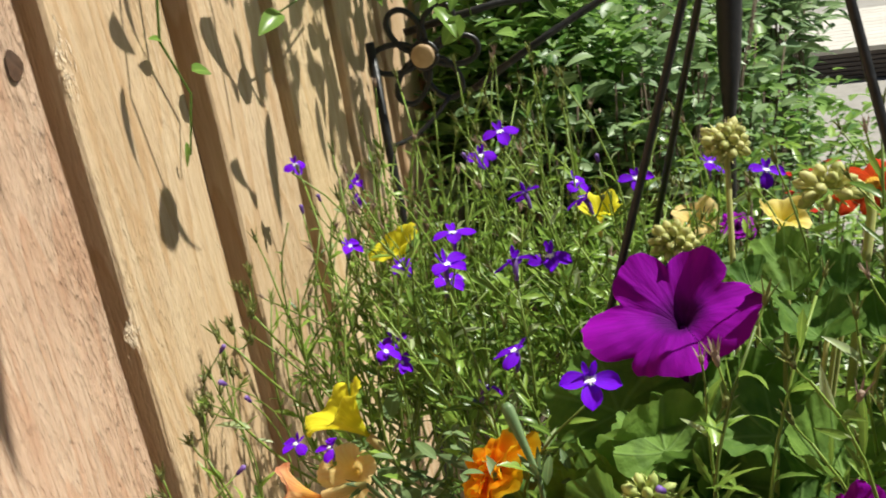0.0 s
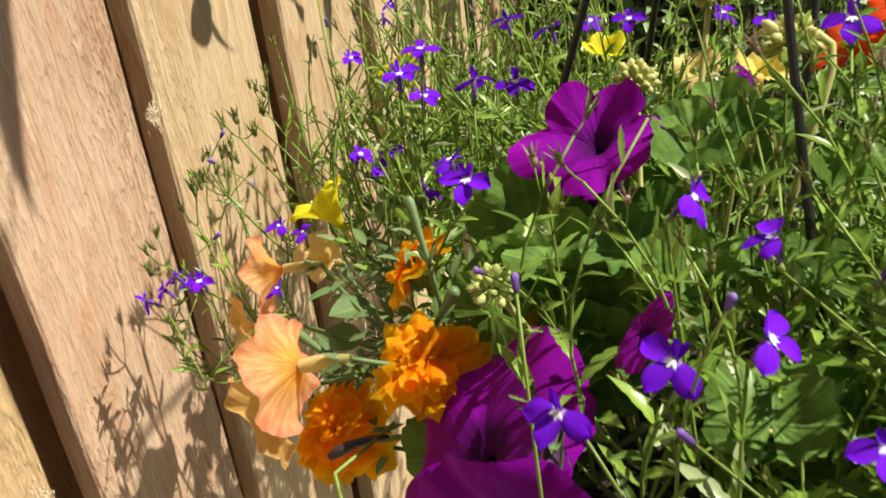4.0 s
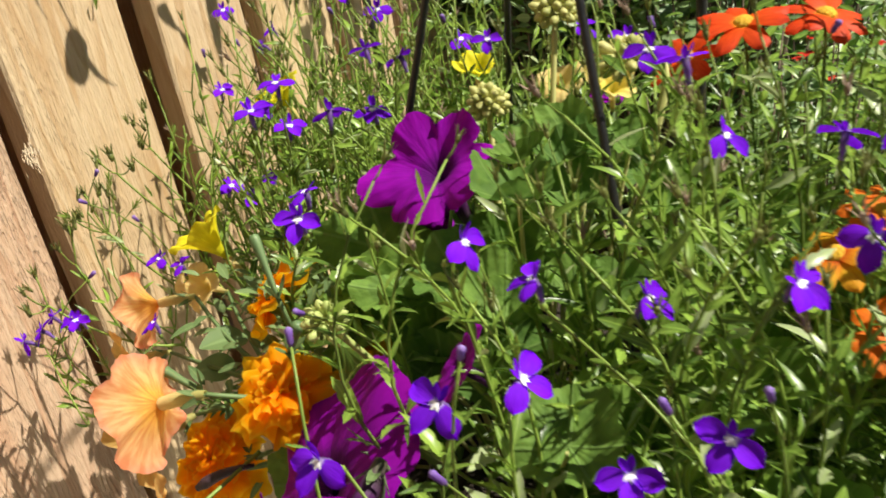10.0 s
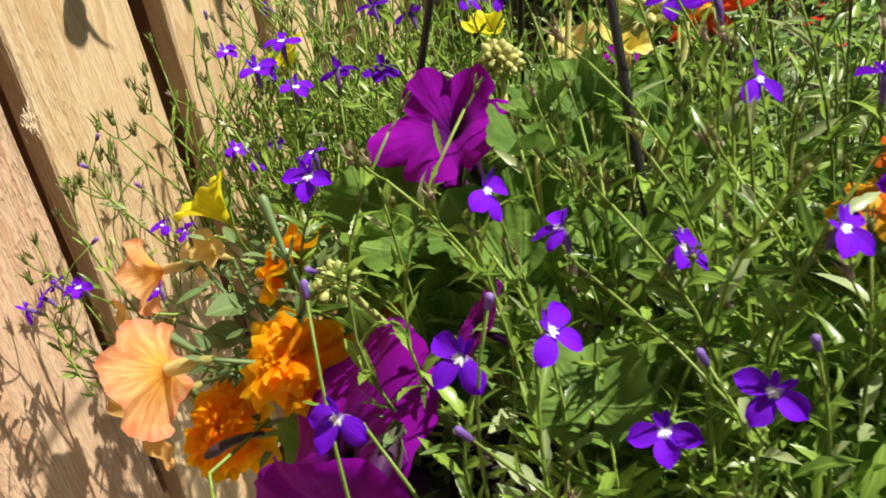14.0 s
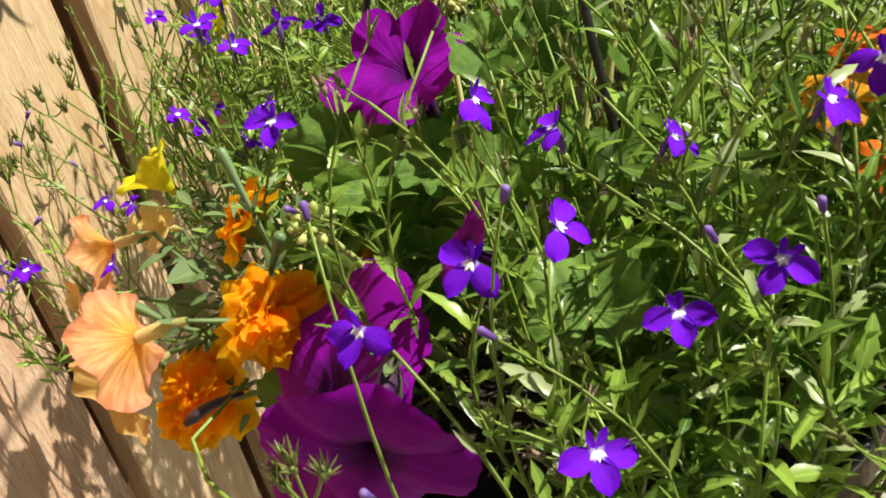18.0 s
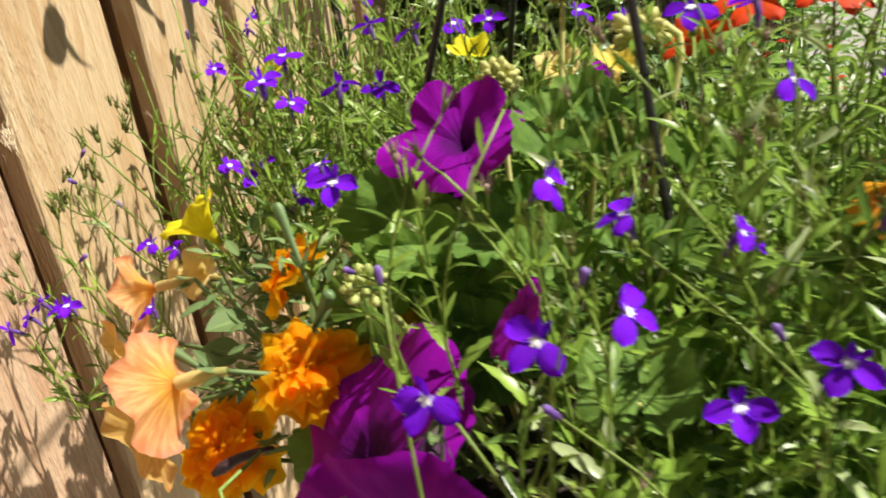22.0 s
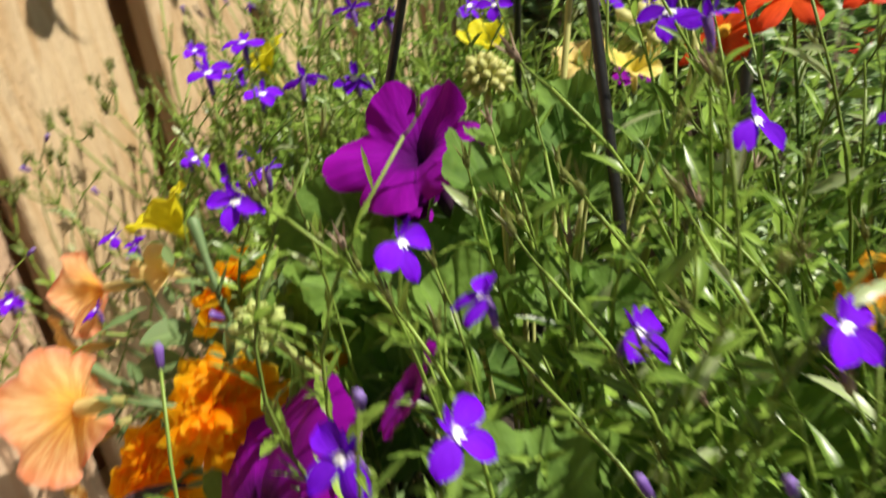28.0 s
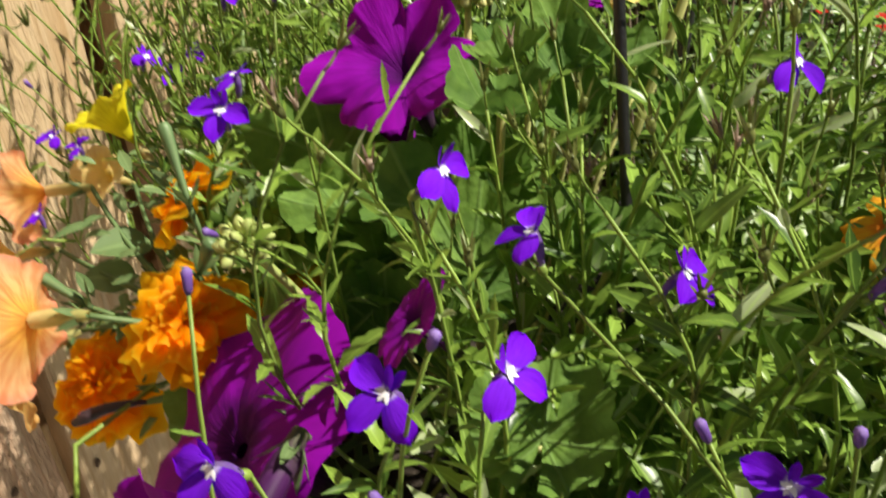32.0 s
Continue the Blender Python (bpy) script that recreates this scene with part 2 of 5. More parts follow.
KNOT = plain_material("knot", (0.05, 0.025, 0.012), (0.12, 0.06, 0.03), 220.0, 0.7)
SCUFF = plain_material("raw_wood", (0.86, 0.72, 0.52), (0.76, 0.59, 0.39), 420.0, 0.85, bump=0.9)
IRON = plain_material("black_iron", (0.007, 0.007, 0.008), (0.016, 0.015, 0.015), 160.0, 0.42, 0.0, 0.4)
KNOBWOOD = plain_material("turned_wood", (0.42, 0.27, 0.13), (0.56, 0.39, 0.22), 150.0, 0.6)
CONCRETE = plain_material("concrete", (0.26, 0.245, 0.215), (0.38, 0.355, 0.32), 60.0, 0.9, bump=0.5)
BLOCKGREY = plain_material("block_grey", (0.16, 0.15, 0.14), (0.22, 0.21, 0.195), 30.0, 0.7)
DECKWOOD = plain_material("weathered_deck", (0.5, 0.46, 0.4), (0.63, 0.6, 0.54), 30.0, 0.85, bump=0.5)
DECKEDGE = plain_material("deck_fascia", (0.06, 0.05, 0.045), (0.12, 0.1, 0.085), 50.0, 0.8)
SOIL = plain_material("potting_soil", (0.02, 0.014, 0.009), (0.05, 0.036, 0.024), 120.0, 0.95, bump=1.0, distance=0.006)
COIR = plain_material("coir", (0.05, 0.033, 0.018), (0.13, 0.085, 0.045), 260.0, 0.95, bump=1.0, distance=0.004)
STEM = leaf_material("lobelia_stem", (0.1, 0.14, 0.03), (0.29, 0.42, 0.07), share=0.2, rough=0.4)
LOBLEAF = leaf_material("lobelia_leaf", (0.02, 0.075, 0.014), (0.37, 0.56, 0.088), share=0.44, rough=0.32, gloss=0.5, glint_tone=(0.48, 0.57, 0.3))
GERLEAF = zonal_leaf("geranium_leaf", (0.045, 0.125, 0.025), (0.24, 0.39, 0.07), (0.04, 0.09, 0.02))
PETLEAF = leaf_material("petunia_leaf", (0.1, 0.17, 0.06), (0.2, 0.29, 0.11), share=0.3, rough=0.5)
MARLEAF = leaf_material("marigold_leaf", (0.07, 0.14, 0.02), (0.15, 0.25, 0.05), share=0.3, rough=0.45)
SHRUBLEAF = leaf_material("shrub_leaf", (0.04, 0.13, 0.03), (0.32, 0.5, 0.11), share=0.45, rough=0.4, gloss=0.45)
GREYLEAF = leaf_material("grey_green_leaf", (0.08, 0.17, 0.06), (0.33, 0.45, 0.21), share=0.35, rough=0.42, gloss=0.45)
VINELEAF = leaf_material("vine_leaf", (0.1, 0.2, 0.03), (0.26, 0.42, 0.08), share=0.4, rough=0.3)
FRESHBUD = leaf_material("fresh_bud", (0.32, 0.42, 0.1), (0.62, 0.68, 0.25), share=0.2, rough=0.5)
BUDGREEN = leaf_material("bud_green", (0.36, 0.4, 0.11), (0.7, 0.66, 0.27), share=0.2, rough=0.5)
DRYBROWN = plain_material("withered", (0.016, 0.008, 0.012), (0.05, 0.025, 0.032), 300.0, 0.5, bump=0.8)
BARK = plain_material("twig_bark", (0.07, 0.05, 0.03), (0.16, 0.12, 0.08), 120.0, 0.9)
REDSTEM = plain_material("dark_stalk", (0.06, 0.035, 0.03), (0.13, 0.1, 0.04), 200.0, 0.6)
LOBPETAL = petal_material("lobelia_petal", ((0.0, (0.9, 0.88, 0.95)), (0.08, (0.7, 0.6, 0.9)), (0.17, (0.22, 0.02, 0.85)), (1.0, (0.19, 0.004, 0.84))), (0.1, 0.0, 0.58), 0.3, 9.0, 0.36, rough=0.75, gloss=0.08)
LOBEYE = plain_material("lobelia_eye", (0.85, 0.84, 0.9), (0.9, 0.9, 0.92), 200.0, 0.6)
LOBTUBE = petal_material("lobelia_tube", ((0.0, (0.16, 0.1, 0.24)), (0.6, (0.24, 0.12, 0.5)), (1.0, (0.42, 0.3, 0.68))), (0.1, 0.02, 0.3), 0.3, 9.0, 0.3)
PURPLE = petal_material("purple_petunia", ((0.0, (0.015, 0.0, 0.025)), (0.25, (0.07, 0.0, 0.1)), (0.42, (0.18, 0.0, 0.25)), (1.0, (0.25, 0.0, 0.33))), (0.11, 0.0, 0.15), 0.34, 45.0, 0.035, rough=0.8, bump=0.8, gloss=0.12)
DRYTUFT = leaf_material("dry_calyx", (0.2, 0.13, 0.09), (0.42, 0.32, 0.24), share=0.25, rough=0.6)
POLLEN = plain_material("pollen", (0.75, 0.7, 0.6), (0.85, 0.82, 0.75), 200.0, 0.8)
DARKTUBE = petal_material("dark_petunia_tube", ((0.0, (0.02, 0.0, 0.03)), (0.5, (0.08, 0.02, 0.1)), (1.0, (0.12, 0.14, 0.05))), (0.04, 0.0, 0.05), 0.5, 20.0, 0.3)
PEACH = petal_material("peach_petunia", ((0.0, (0.6, 0.22, 0.02)), (0.25, (0.92, 0.55, 0.11)), (0.6, (0.92, 0.6, 0.27)), (0.85, (0.91, 0.54, 0.28)), (1.0, (0.88, 0.38, 0.25))), (0.72, 0.2, 0.05), 0.55, 44.0, 0.6, bump=0.6)
CREAM = petal_material("cream_petunia", ((0.0, (0.6, 0.4, 0.05)), (0.4, (0.94, 0.72, 0.26)), (1.0, (0.95, 0.77, 0.36))), (0.88, 0.58, 0.2), 0.4, 60.0, 0.5)
PRIMROSE = petal_material("primrose_petunia", ((0.0, (0.6, 0.5, 0.03)), (0.4, (0.92, 0.74, 0.14)), (1.0, (0.93, 0.8, 0.3))), (0.8, 0.6, 0.1), 0.35, 60.0, 0.45)
APRICOT = petal_material("apricot_petunia", ((0.0, (0.6, 0.35, 0.03)), (0.4, (0.93, 0.65, 0.18)), (1.0, (0.93, 0.62, 0.25))), (0.75, 0.35, 0.07), 0.4, 60.0, 0.62)
YELLOW = petal_material("yellow_petunia", ((0.0, (0.5, 0.5, 0.02)), (0.4, (0.83, 0.74, 0.02)), (1.0, (0.88, 0.8, 0.04))), (0.6, 0.5, 0.0), 0.35, 50.0, 0.45)
PALETUBE = petal_material("petunia_tube", ((0.0, (0.85, 0.66, 0.3)), (1.0, (0.45, 0.47, 0.15))), (0.55, 0.4, 0.15), 0.5, 20.0, 0.4)
MARIGOLD = petal_material("marigold_petal", ((0.0, (0.9, 0.25, 0.0)), (0.4, (1.0, 0.45, 0.0)), (0.85, (1.0, 0.53, 0.005)), (1.0, (1.0, 0.7, 0.03))), (0.9, 0.24, 0.0), 0.15, 12.0, 0.72, gloss=0.15)
DAISY = petal_material("bidens_petal", ((0.0, (0.9, 0.45, 0.02)), (0.14, (0.82, 0.1, 0.01)), (1.0, (0.76, 0.06, 0.018))), (0.5, 0.03, 0.0), 0.4, 9.0, 0.35)
DAISYGOLD = petal_material("bidens_gold_petal", ((0.0, (0.6, 0.05, 0.01)), (0.22, (0.9, 0.3, 0.02)), (0.45, (0.96, 0.52, 0.03)), (1.0, (0.95, 0.45, 0.03))), (0.7, 0.1, 0.01), 0.35, 7.0, 0.4)
DAISYORANGE = petal_material("bidens_orange_petal", ((0.0, (0.9, 0.45, 0.02)), (0.14, (0.88, 0.2, 0.01)), (1.0, (0.9, 0.22, 0.02))), (0.7, 0.08, 0.0), 0.4, 9.0, 0.45)
TUFTGREEN = leaf_material("calyx_green", (0.09, 0.1, 0.03), (0.22, 0.25, 0.06), share=0.2, rough=0.45)
DISC = plain_material("flower_disc", (0.55, 0.25, 0.01), (0.85, 0.55, 0.03), 700.0, 0.8, bump=1.0)


# ---- mesh helpers ----
class Shape:
    """Vertices, faces and (along, across) coordinates of one mesh."""

    def __init__(self):
        self.v, self.f, self.uv, self.n = [], [], [], 0

    def put(self, v, f, uv=None, m=None):
        v = np.asarray(v, float)
        if m is not None:
            m = np.array(m)
            v = v @ m[:3, :3].T + m[:3, 3]
        self.v.append(v)
        self.f += [tuple(i + self.n for i in q) for q in f]
        self.uv.append(np.zeros((len(v), 2)) if uv is None else np.asarray(uv, float))
        self.n += len(v)
        return self

    def mesh(self, name, material, smooth=True):
        me = bpy.data.meshes.new(name)
        v = np.vstack(self.v) if self.v else np.zeros((0, 3))
        me.from_pydata(v.tolist(), [], self.f)
        uv = np.vstack(self.uv)
        layer = me.uv_layers.new(name="UVMap")
        idx = np.zeros(len(me.loops), int)
        me.loops.foreach_get("vertex_index", idx)
        layer.data.foreach_set("uv", uv[idx].ravel())
        me.polygons.foreach_set("use_smooth", np.full(len(me.polygons), smooth))
        me.materials.append(material)
        me.update()
        return me


def sheet(nu, nv, fn, wrap=False):
    """A grid surface fn(u, v); wrap joins the v edges."""
    v, uv = [], []
    cols = nv if wrap else nv + 1
    for i in range(nu + 1):
        for j in range(cols):
            v.append(fn(i / nu, j / nv))
            uv.append((i / nu, j / nv))
    f = []
    for i in range(nu):
        for j in range(nv):
            k = (j + 1) % cols
            f.append((i * cols + j, i * cols + k, (i + 1) * cols + k, (i + 1) * cols + j))
    return v, f, uv


def tube(points, radii, n=6, cap=True):
    """A round rod along the points."""
    p = np.asarray(points, float)
    d = np.gradient(p, axis=0)
    d /= np.linalg.norm(d, axis=1)[:, None] + 1e-12
    ref = np.array((0.31, 0.95, 0.05))
    v, uv, f = [], [], []
    r = np.broadcast_to(radii, (len(p),))
    for i in range(len(p)):
        a = np.cross(d[i], ref)
        a /= np.linalg.norm(a) + 1e-12
        b = np.cross(d[i], a)
        for j in range(n):
            w = 2 * math.pi * j / n
            v.append(p[i] + r[i] * (math.cos(w) * a + math.sin(w) * b))
            uv.append((i / max(1, len(p) - 1), j / n))
    for i in range(len(p) - 1):
        for j in range(n):
            k = (j + 1) % n
            f.append((i * n + j, i * n + k, (i + 1) * n + k, (i + 1) * n + j))
    if cap:
        f += [tuple(range(n))[::-1], tuple((len(p) - 1) * n + j for j in range(n))]
    return v, f, uv


def bend(a, b, sag=0.0, side=(0, 0, 0), n=8):
    """Points from a to b, bowed."""
    a, b, side = np.array(a, float), np.array(b, float), np.array(side, float)
    s = np.linspace(0, 1, n)[:, None]
    return a + (b - a) * s + (side - np.array((0, 0, sag))) * (4 * s * (1 - s))


def basis(direction, normal, place=(0, 0, 0), size=1.0, roll=0.0):
    """A pose with local y along direction and local z near normal."""
    y = Vector(direction).normalized()
    z = Vector(normal)
    x = y.cross(z)
    if x.length < 1e-4:
        x = y.cross(Vector((0.3, 0.7, 0.6)))
    x.normalize()
    z = x.cross(y)
    m = Matrix((x, y, z)).transposed().to_4x4() @ Matrix.Rotation(roll, 4, "Y")
    return Matrix.Translation(place) @ m @ Matrix.Diagonal((size, size, size, 1))


def facing(normal, place, size=1.0, spin=0.0):
    """A pose with local z along normal and local y as upright as can be."""
    z = Vector(normal).normalized()
    y = Vector((0, 0, 1)) - z * z.z
    if y.length < 0.05:
        y = Vector((0, 1, 0)) - z * z.y
    y.normalize()
    x = y.cross(z)
    m = Matrix((x, y, z)).transposed().to_4x4()
    return Matrix.Translation(place) @ m @ Matrix.Rotation(spin, 4, "Z") @ Matrix.Diagonal((size, size, size, 1))


def leaf(length, width, curl=0.3, fold=0.15, shape=1.0, nu=6, nv=2, teeth=0.0):
    """A pointed leaf along +y from the origin. shape below 1 puts the widest place near the base."""

    def fn(u, v):
        w = width * 0.5 * math.sin(math.pi * min(1, u ** shape)) ** 0.8
        if teeth:
            w *= 1 + teeth * math.sin(u * 26)
        s = 2 * v - 1
        return (s * w, length * u, -curl * length * u * u + abs(s) * fold * w * 2)

    return sheet(nu, nv, fn)


def world_of(ob):
    m = ob.matrix_parent_inverse @ ob.matrix_basis if ob.parent else ob.matrix_basis
    return world_of(ob.parent) @ m if ob.parent else m


def part(name, shape, material, parent, label="", m=None, smooth=True, local=False):
    """One mesh under a thing or a part; its pose m is in the world, or under the parent if local."""
    me = shape if isinstance(shape, bpy.types.Mesh) else shape.mesh(name, material, smooth)
    ob = new(name, me)
    ob.parent = parent
    if parent and not local:
        ob.matrix_parent_inverse = world_of(parent).inverted()
    if m is not None:
        ob.matrix_basis = m
    return tagged(ob, label)


def thing(name, label, category, group="", place=(0, 0, 0), kind=""):
    ob = new(name)
    ob.empty_display_size = 0.01
    ob.matrix_basis = Matrix.Translation(place)
    return tagged(ob, label, category, group, kind)


def box(lo, hi, bevel=0.0):
    bm = bmesh.new()
    bmesh.ops.create_cube(bm, size=1)
    for v in bm.verts:
        v.co = Vector([lo[i] + (v.co[i] + 0.5) * (hi[i] - lo[i]) for i in range(3)])
    if bevel:
        bmesh.ops.bevel(bm, geom=bm.edges[:], offset=bevel, segments=2, affect="EDGES", profile=0.6)
    bm.verts.index_update()
    v = [tuple(x.co) for x in bm.verts]
    f = [tuple(x.index for x in q.verts) for q in bm.faces]
    bm.free()
    return v, f


rng = np.random.default_rng(7)


def jitter(v, s):
    return Vector(v) + Vector(rng.normal(0, s, 3))


# ---- ground and deck step ----
ground = part("ground", Shape().put(*box((-60, -60, -0.3), (60, 60, 0.0))), CONCRETE, None, smooth=False)
tagged(ground, "pale dusty concrete paving of the yard", "ground", kind="structure")

# unseen wall added to the south to cut sky and bounce light
blocking_wall = part("light_block_south", Shape().put(*box((-0.6, -1.25, 0.0), (5.0, -1.05, 2.9))), BLOCKGREY, None, smooth=False)
tagged(blocking_wall, "plain brown-grey wall, unseen, added to cut ambient light on the flowers", "wall", kind="structure")

deck = thing("deck_step", "low weathered wooden deck step with a dark ribbed edge", "deck", place=(1.5, 7.2, 0))
for i in range(12):
    y = 6.8 + i * 0.145
    part("deck_board", Shape().put(*box((-0.1, y, 0.2), (6.0, y + 0.138, 0.235), 0.004)), DECKWOOD, deck, smooth=False)
for i in range(6):
    z = 0.01 + i * 0.032
    part("fascia_slat", Shape().put(*box((-0.1, 6.82, z), (6.0, 6.85, z + 0.025), 0.003)), DECKEDGE, deck, smooth=False)
part("carcass", Shape().put(*box((-0.08, 6.86, 0), (5.98, 8.5, 0.198))), DECKEDGE, deck, smooth=False)

# ---- fence ----
FX, PITCH, THICK, TOP = -0.35, 0.15, 0.022, 1.83
fence = thing("fence", "new cedar plank fence with vertical boards, in sun", "fence", kind="structure", place=(FX, 0.5, 0))


def plank(seed, width):
    """An upright board with wavering edges and softened arrises; local z up."""
    r = np.random.default_rng(seed)
    ph = r.uniform(0, 6, 6)

    def wob(z, k):
        return 0.0012 * math.sin(z * 3.1 + ph[k]) + 0.0006 * math.sin(z * 11 + ph[k + 1]) + 0.0005 * math.sin(z * 37 + ph[k + 2])

    c = 0.0022
    ring = ((-THICK, 0, 0), (-THICK, 1, 0), (-c, 1, 0), (0, 1, -c), (0, 0.5, 0), (0, 0, c), (-c, 0, 0))
    zs = np.linspace(0.04, TOP, 60)
    v, f = [], []
    n = len(ring)
    for z in zs:
        for x, e, o in ring:
            v.append((x + 0.001 * math.sin(z * 2 + ph[5]) * e, e * width + o + wob(z, 3 if e else 0), z))
    for i in range(len(zs) - 1):
        for j in range(n):
            k = (j + 1) % n
            f.append((i * n + j, (i + 1) * n + j, (i + 1) * n + k, i * n + k))
    f += [tuple(range(n)), tuple((len(zs) - 1) * n + j for j in range(n))[::-1]]
    return Shape().put(v, f)


# the boards differ a little in width and spacing
UNEVEN = {1: (0.314, 0.133), 2: (0.467, 0.131), 3: (0.636, 0.119), 4: (0.785, 0.122)}
for i in range(-6, 24):
    y0, wide = UNEVEN.get(i, (0.782 + PITCH * (i - 4), 0.124) if i > 4 else (0.282 + PITCH * i - 0.126, 0.126))
    part("board", plank(50 + i, wide), GOLDEN if i <= 0 else SAWN if i == 1 else CEDAR, fence, m=Matrix.Translation((FX + rng.normal(0, 0.0005), y0, 0)), smooth=False)
# boards added behind the gaps to block light, their colour darkened as shade
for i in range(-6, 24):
    part("back_board", plank(90 + i, 0.147), SHADEWOOD, fence, "board added behind the gaps, coloured dark as shade", m=Matrix.Translation((FX - THICK - 0.072, 0.2635 + PITCH * i, 0)), smooth=False)
for z in (0.35, 0.86, 1.62):
    part("rail", Shape().put(*box((FX - THICK - 0.07, -0.8, z - 0.045), (FX - THICK - 0.001, 4.0, z + 0.045), 0.003)), CEDAR, fence, "horizontal back rail", smooth=False)
for y in (-0.5, 1.9, 3.9):
    part("post", Shape().put(*box((FX - 2 * THICK - 0.165, y - 0.045, 0), (FX - 2 * THICK - 0.075, y + 0.045, 1.85), 0.004)), CEDAR, fence, smooth=False)


def knot(y, z, r, tall):
    """A dark knot, a little proud of the board's face."""
    n = 14
    v = [(0.0004, 0, 0)]
    for k in (0.6, 1.0):
        for j in range(n):
            a = 2 * math.pi * j / n
            w = r * k * (1 + 0.12 * math.sin(3 * a + z * 40))
            v.append((0.0004 if k < 1 else 0.0, w * math.cos(a), w * tall * math.sin(a)))
    f = [(0, 1 + j, 1 + (j + 1) % n) for j in range(n)]
    f += [(1 + j, 1 + n + j, 1 + n + (j + 1) % n, 1 + (j + 1) % n) for j in range(n)]
    part("knot", Shape().put(v, f), KNOT, fence, "dark knot", m=Matrix.Translation((FX + 0.0016, y, z)))


def scuff(y, z, wide, tall, seed):
    """Torn, fuzzy raw wood on a board's edge."""
    r = np.random.default_rng(seed)
    s = Shape()
    for _ in range(70):
        a, b = r.normal(0, wide * 0.22), r.normal(0, tall * 0.2)
        l = r.uniform(0.003, 0.009)
        s.put(*leaf(l, r.uniform(0.0004, 0.0012), r.uniform(-0.15, 0.1), 0.15, nu=3), m=basis((r.uniform(-0.02, 0.06), r.normal(0.05, 0.3), -1), (1, r.normal(0, 0.3), 0), (-0.0012, a, b)))
    part("splinters", s, SCUFF, fence, "pale torn wood fibres", m=Matrix.Translation((FX + 0.0012, y, z)))


knot(0.43, 1.46, 0.0065, 1.3)
knot(0.483, 0.85, 0.0035, 1.5)
knot(0.403, 0.898, 0.0035, 1.5)
scuff(0.463, 1.285, 0.018, 0.03, 1)
scuff(0.475, 1.455, 0.018, 0.045, 2)
scuff(0.588, 1.3, 0.006, 0.03, 3)
scuff(0.274, 1.078, 0.016, 0.05, 4)
scuff(0.271, 1.058, 0.018, 0.03, 5)

# ---- hanging basket ----
HUB = (0.045, 0.515, 1.585)
basket = thing("hanging_basket", "coir-lined hanging basket on three black rods, overflowing with flowers", "planter", place=(0.045, 0.42, 0.95))
BC, BR, RIM = (0.085, 0.47), 0.17, 1.1


def bowl(u, v):
    a = 2 * math.pi * v
    r = BR * math.sin(u * math.pi / 2) ** 0.8
    return (BC[0] + r * math.cos(a), BC[1] + r * 1.15 * math.sin(a), RIM - 0.2 * math.cos(u * math.pi / 2))


part("liner", Shape().put(*sheet(12, 36, bowl, True)), COIR, basket, "brown coir liner")
part("soil", Shape().put(*sheet(8, 30, lambda u, v: (BC[0] + 0.985 * BR * u * math.cos(2 * math.pi * v), BC[1] + 1.13 * BR * u * math.sin(2 * math.pi * v), RIM - 0.012 + 0.012 * math.sin(9 * u + 14 * v)), True)), SOIL, basket)
ringp = [(BC[0] + BR * math.cos(a), BC[1] + 1.15 * BR * math.sin(a), RIM) for a in np.linspace(0, 2 * math.pi, 40)]
part("rim", Shape().put(*tube(ringp, 0.003)), IRON, basket)
for foot in ((-0.073, 0.478, 1.2), (-0.044, 0.648, 1.2), (0.122, 0.39, 1.2)):
    low = np.array(foot) + (np.array(foot) - np.array(HUB)) * 0.18
    part("rod", Shape().put(*tube(np.linspace(low, HUB, 12), 0.0024, 8)), IRON, basket, "thin black hanger rod")
hook = [(HUB[0] + 0.018 * math.sin(a), HUB[1], HUB[2] + 0.075 + 0.018 * -math.cos(a)) for a in np.linspace(0.2, 4.6, 16)]
part("hook", Shape().put(*tube([HUB, (HUB[0], HUB[1], HUB[2] + 0.04)] + hook, 0.0026, 8)), IRON, basket)

# ---- iron garden stake with a flower of loops and a wooden centre ----
stake = thing("garden_stake", "black iron stake with looped petals round a wooden knob", "garden ornament", place=(-0.325, 0.95, 0))
KN = np.array((-0.277, 0.99, 1.36))
post_top = (-0.325, 0.95, 1.385)
part("post", Shape().put(*tube([(-0.325, 0.95, 0.0), (-0.325, 0.95, 0.7), (-0.322, 0.95, 1.2), post_top], 0.0052, 10)), IRON, stake)
for i in range(6):
    a = 2 * math.pi * i / 6 + math.pi
    d = np.array((math.cos(a), 0.25 * math.cos(a), math.sin(a)))
    s = np.array((-math.sin(a), -0.25 * math.sin(a), math.cos(a)))
    pts = [KN + d * (0.008 + 0.05 * (1 - math.cos(w)) / 2) + s * 0.016 * math.sin(w) * (1.25 - 0.25 * abs(math.sin(w))) for w in np.linspace(0.35, 2 * math.pi - 0.35, 22)]
    part("petal_loop", Shape().put(*tube(pts, 0.0034, 8)), IRON, stake)
part("hub_ring", Shape().put(*tube([KN + np.array((0.0145 * math.cos(w), -0.004, 0.0145 * math.sin(w))) for w in np.linspace(0, 2 * math.pi, 24)], 0.003, 7)), IRON, stake)
kn = Shape().put(*sheet(7, 22, lambda u, v: (0.013 * math.sin(u * 1.57) * math.cos(6.2832 * v), -0.012 - 0.003 * math.cos(u * 1.57), 0.013 * math.sin(u * 1.57) * math.sin(6.2832 * v)), True))
kn.put(*tube([(0, -0.012, 0), (0, 0.01, 0)], 0.013, 22))
part("knob", kn, KNOBWOOD, stake, "pale turned wooden knob", m=Matrix.Translation(KN))
part("stay", Shape().put(*tube(bend((-0.325, 0.95, 1.27), KN + np.array((0.02, 0, -0.05)), 0.012), 0.0026, 7)), IRON, stake)

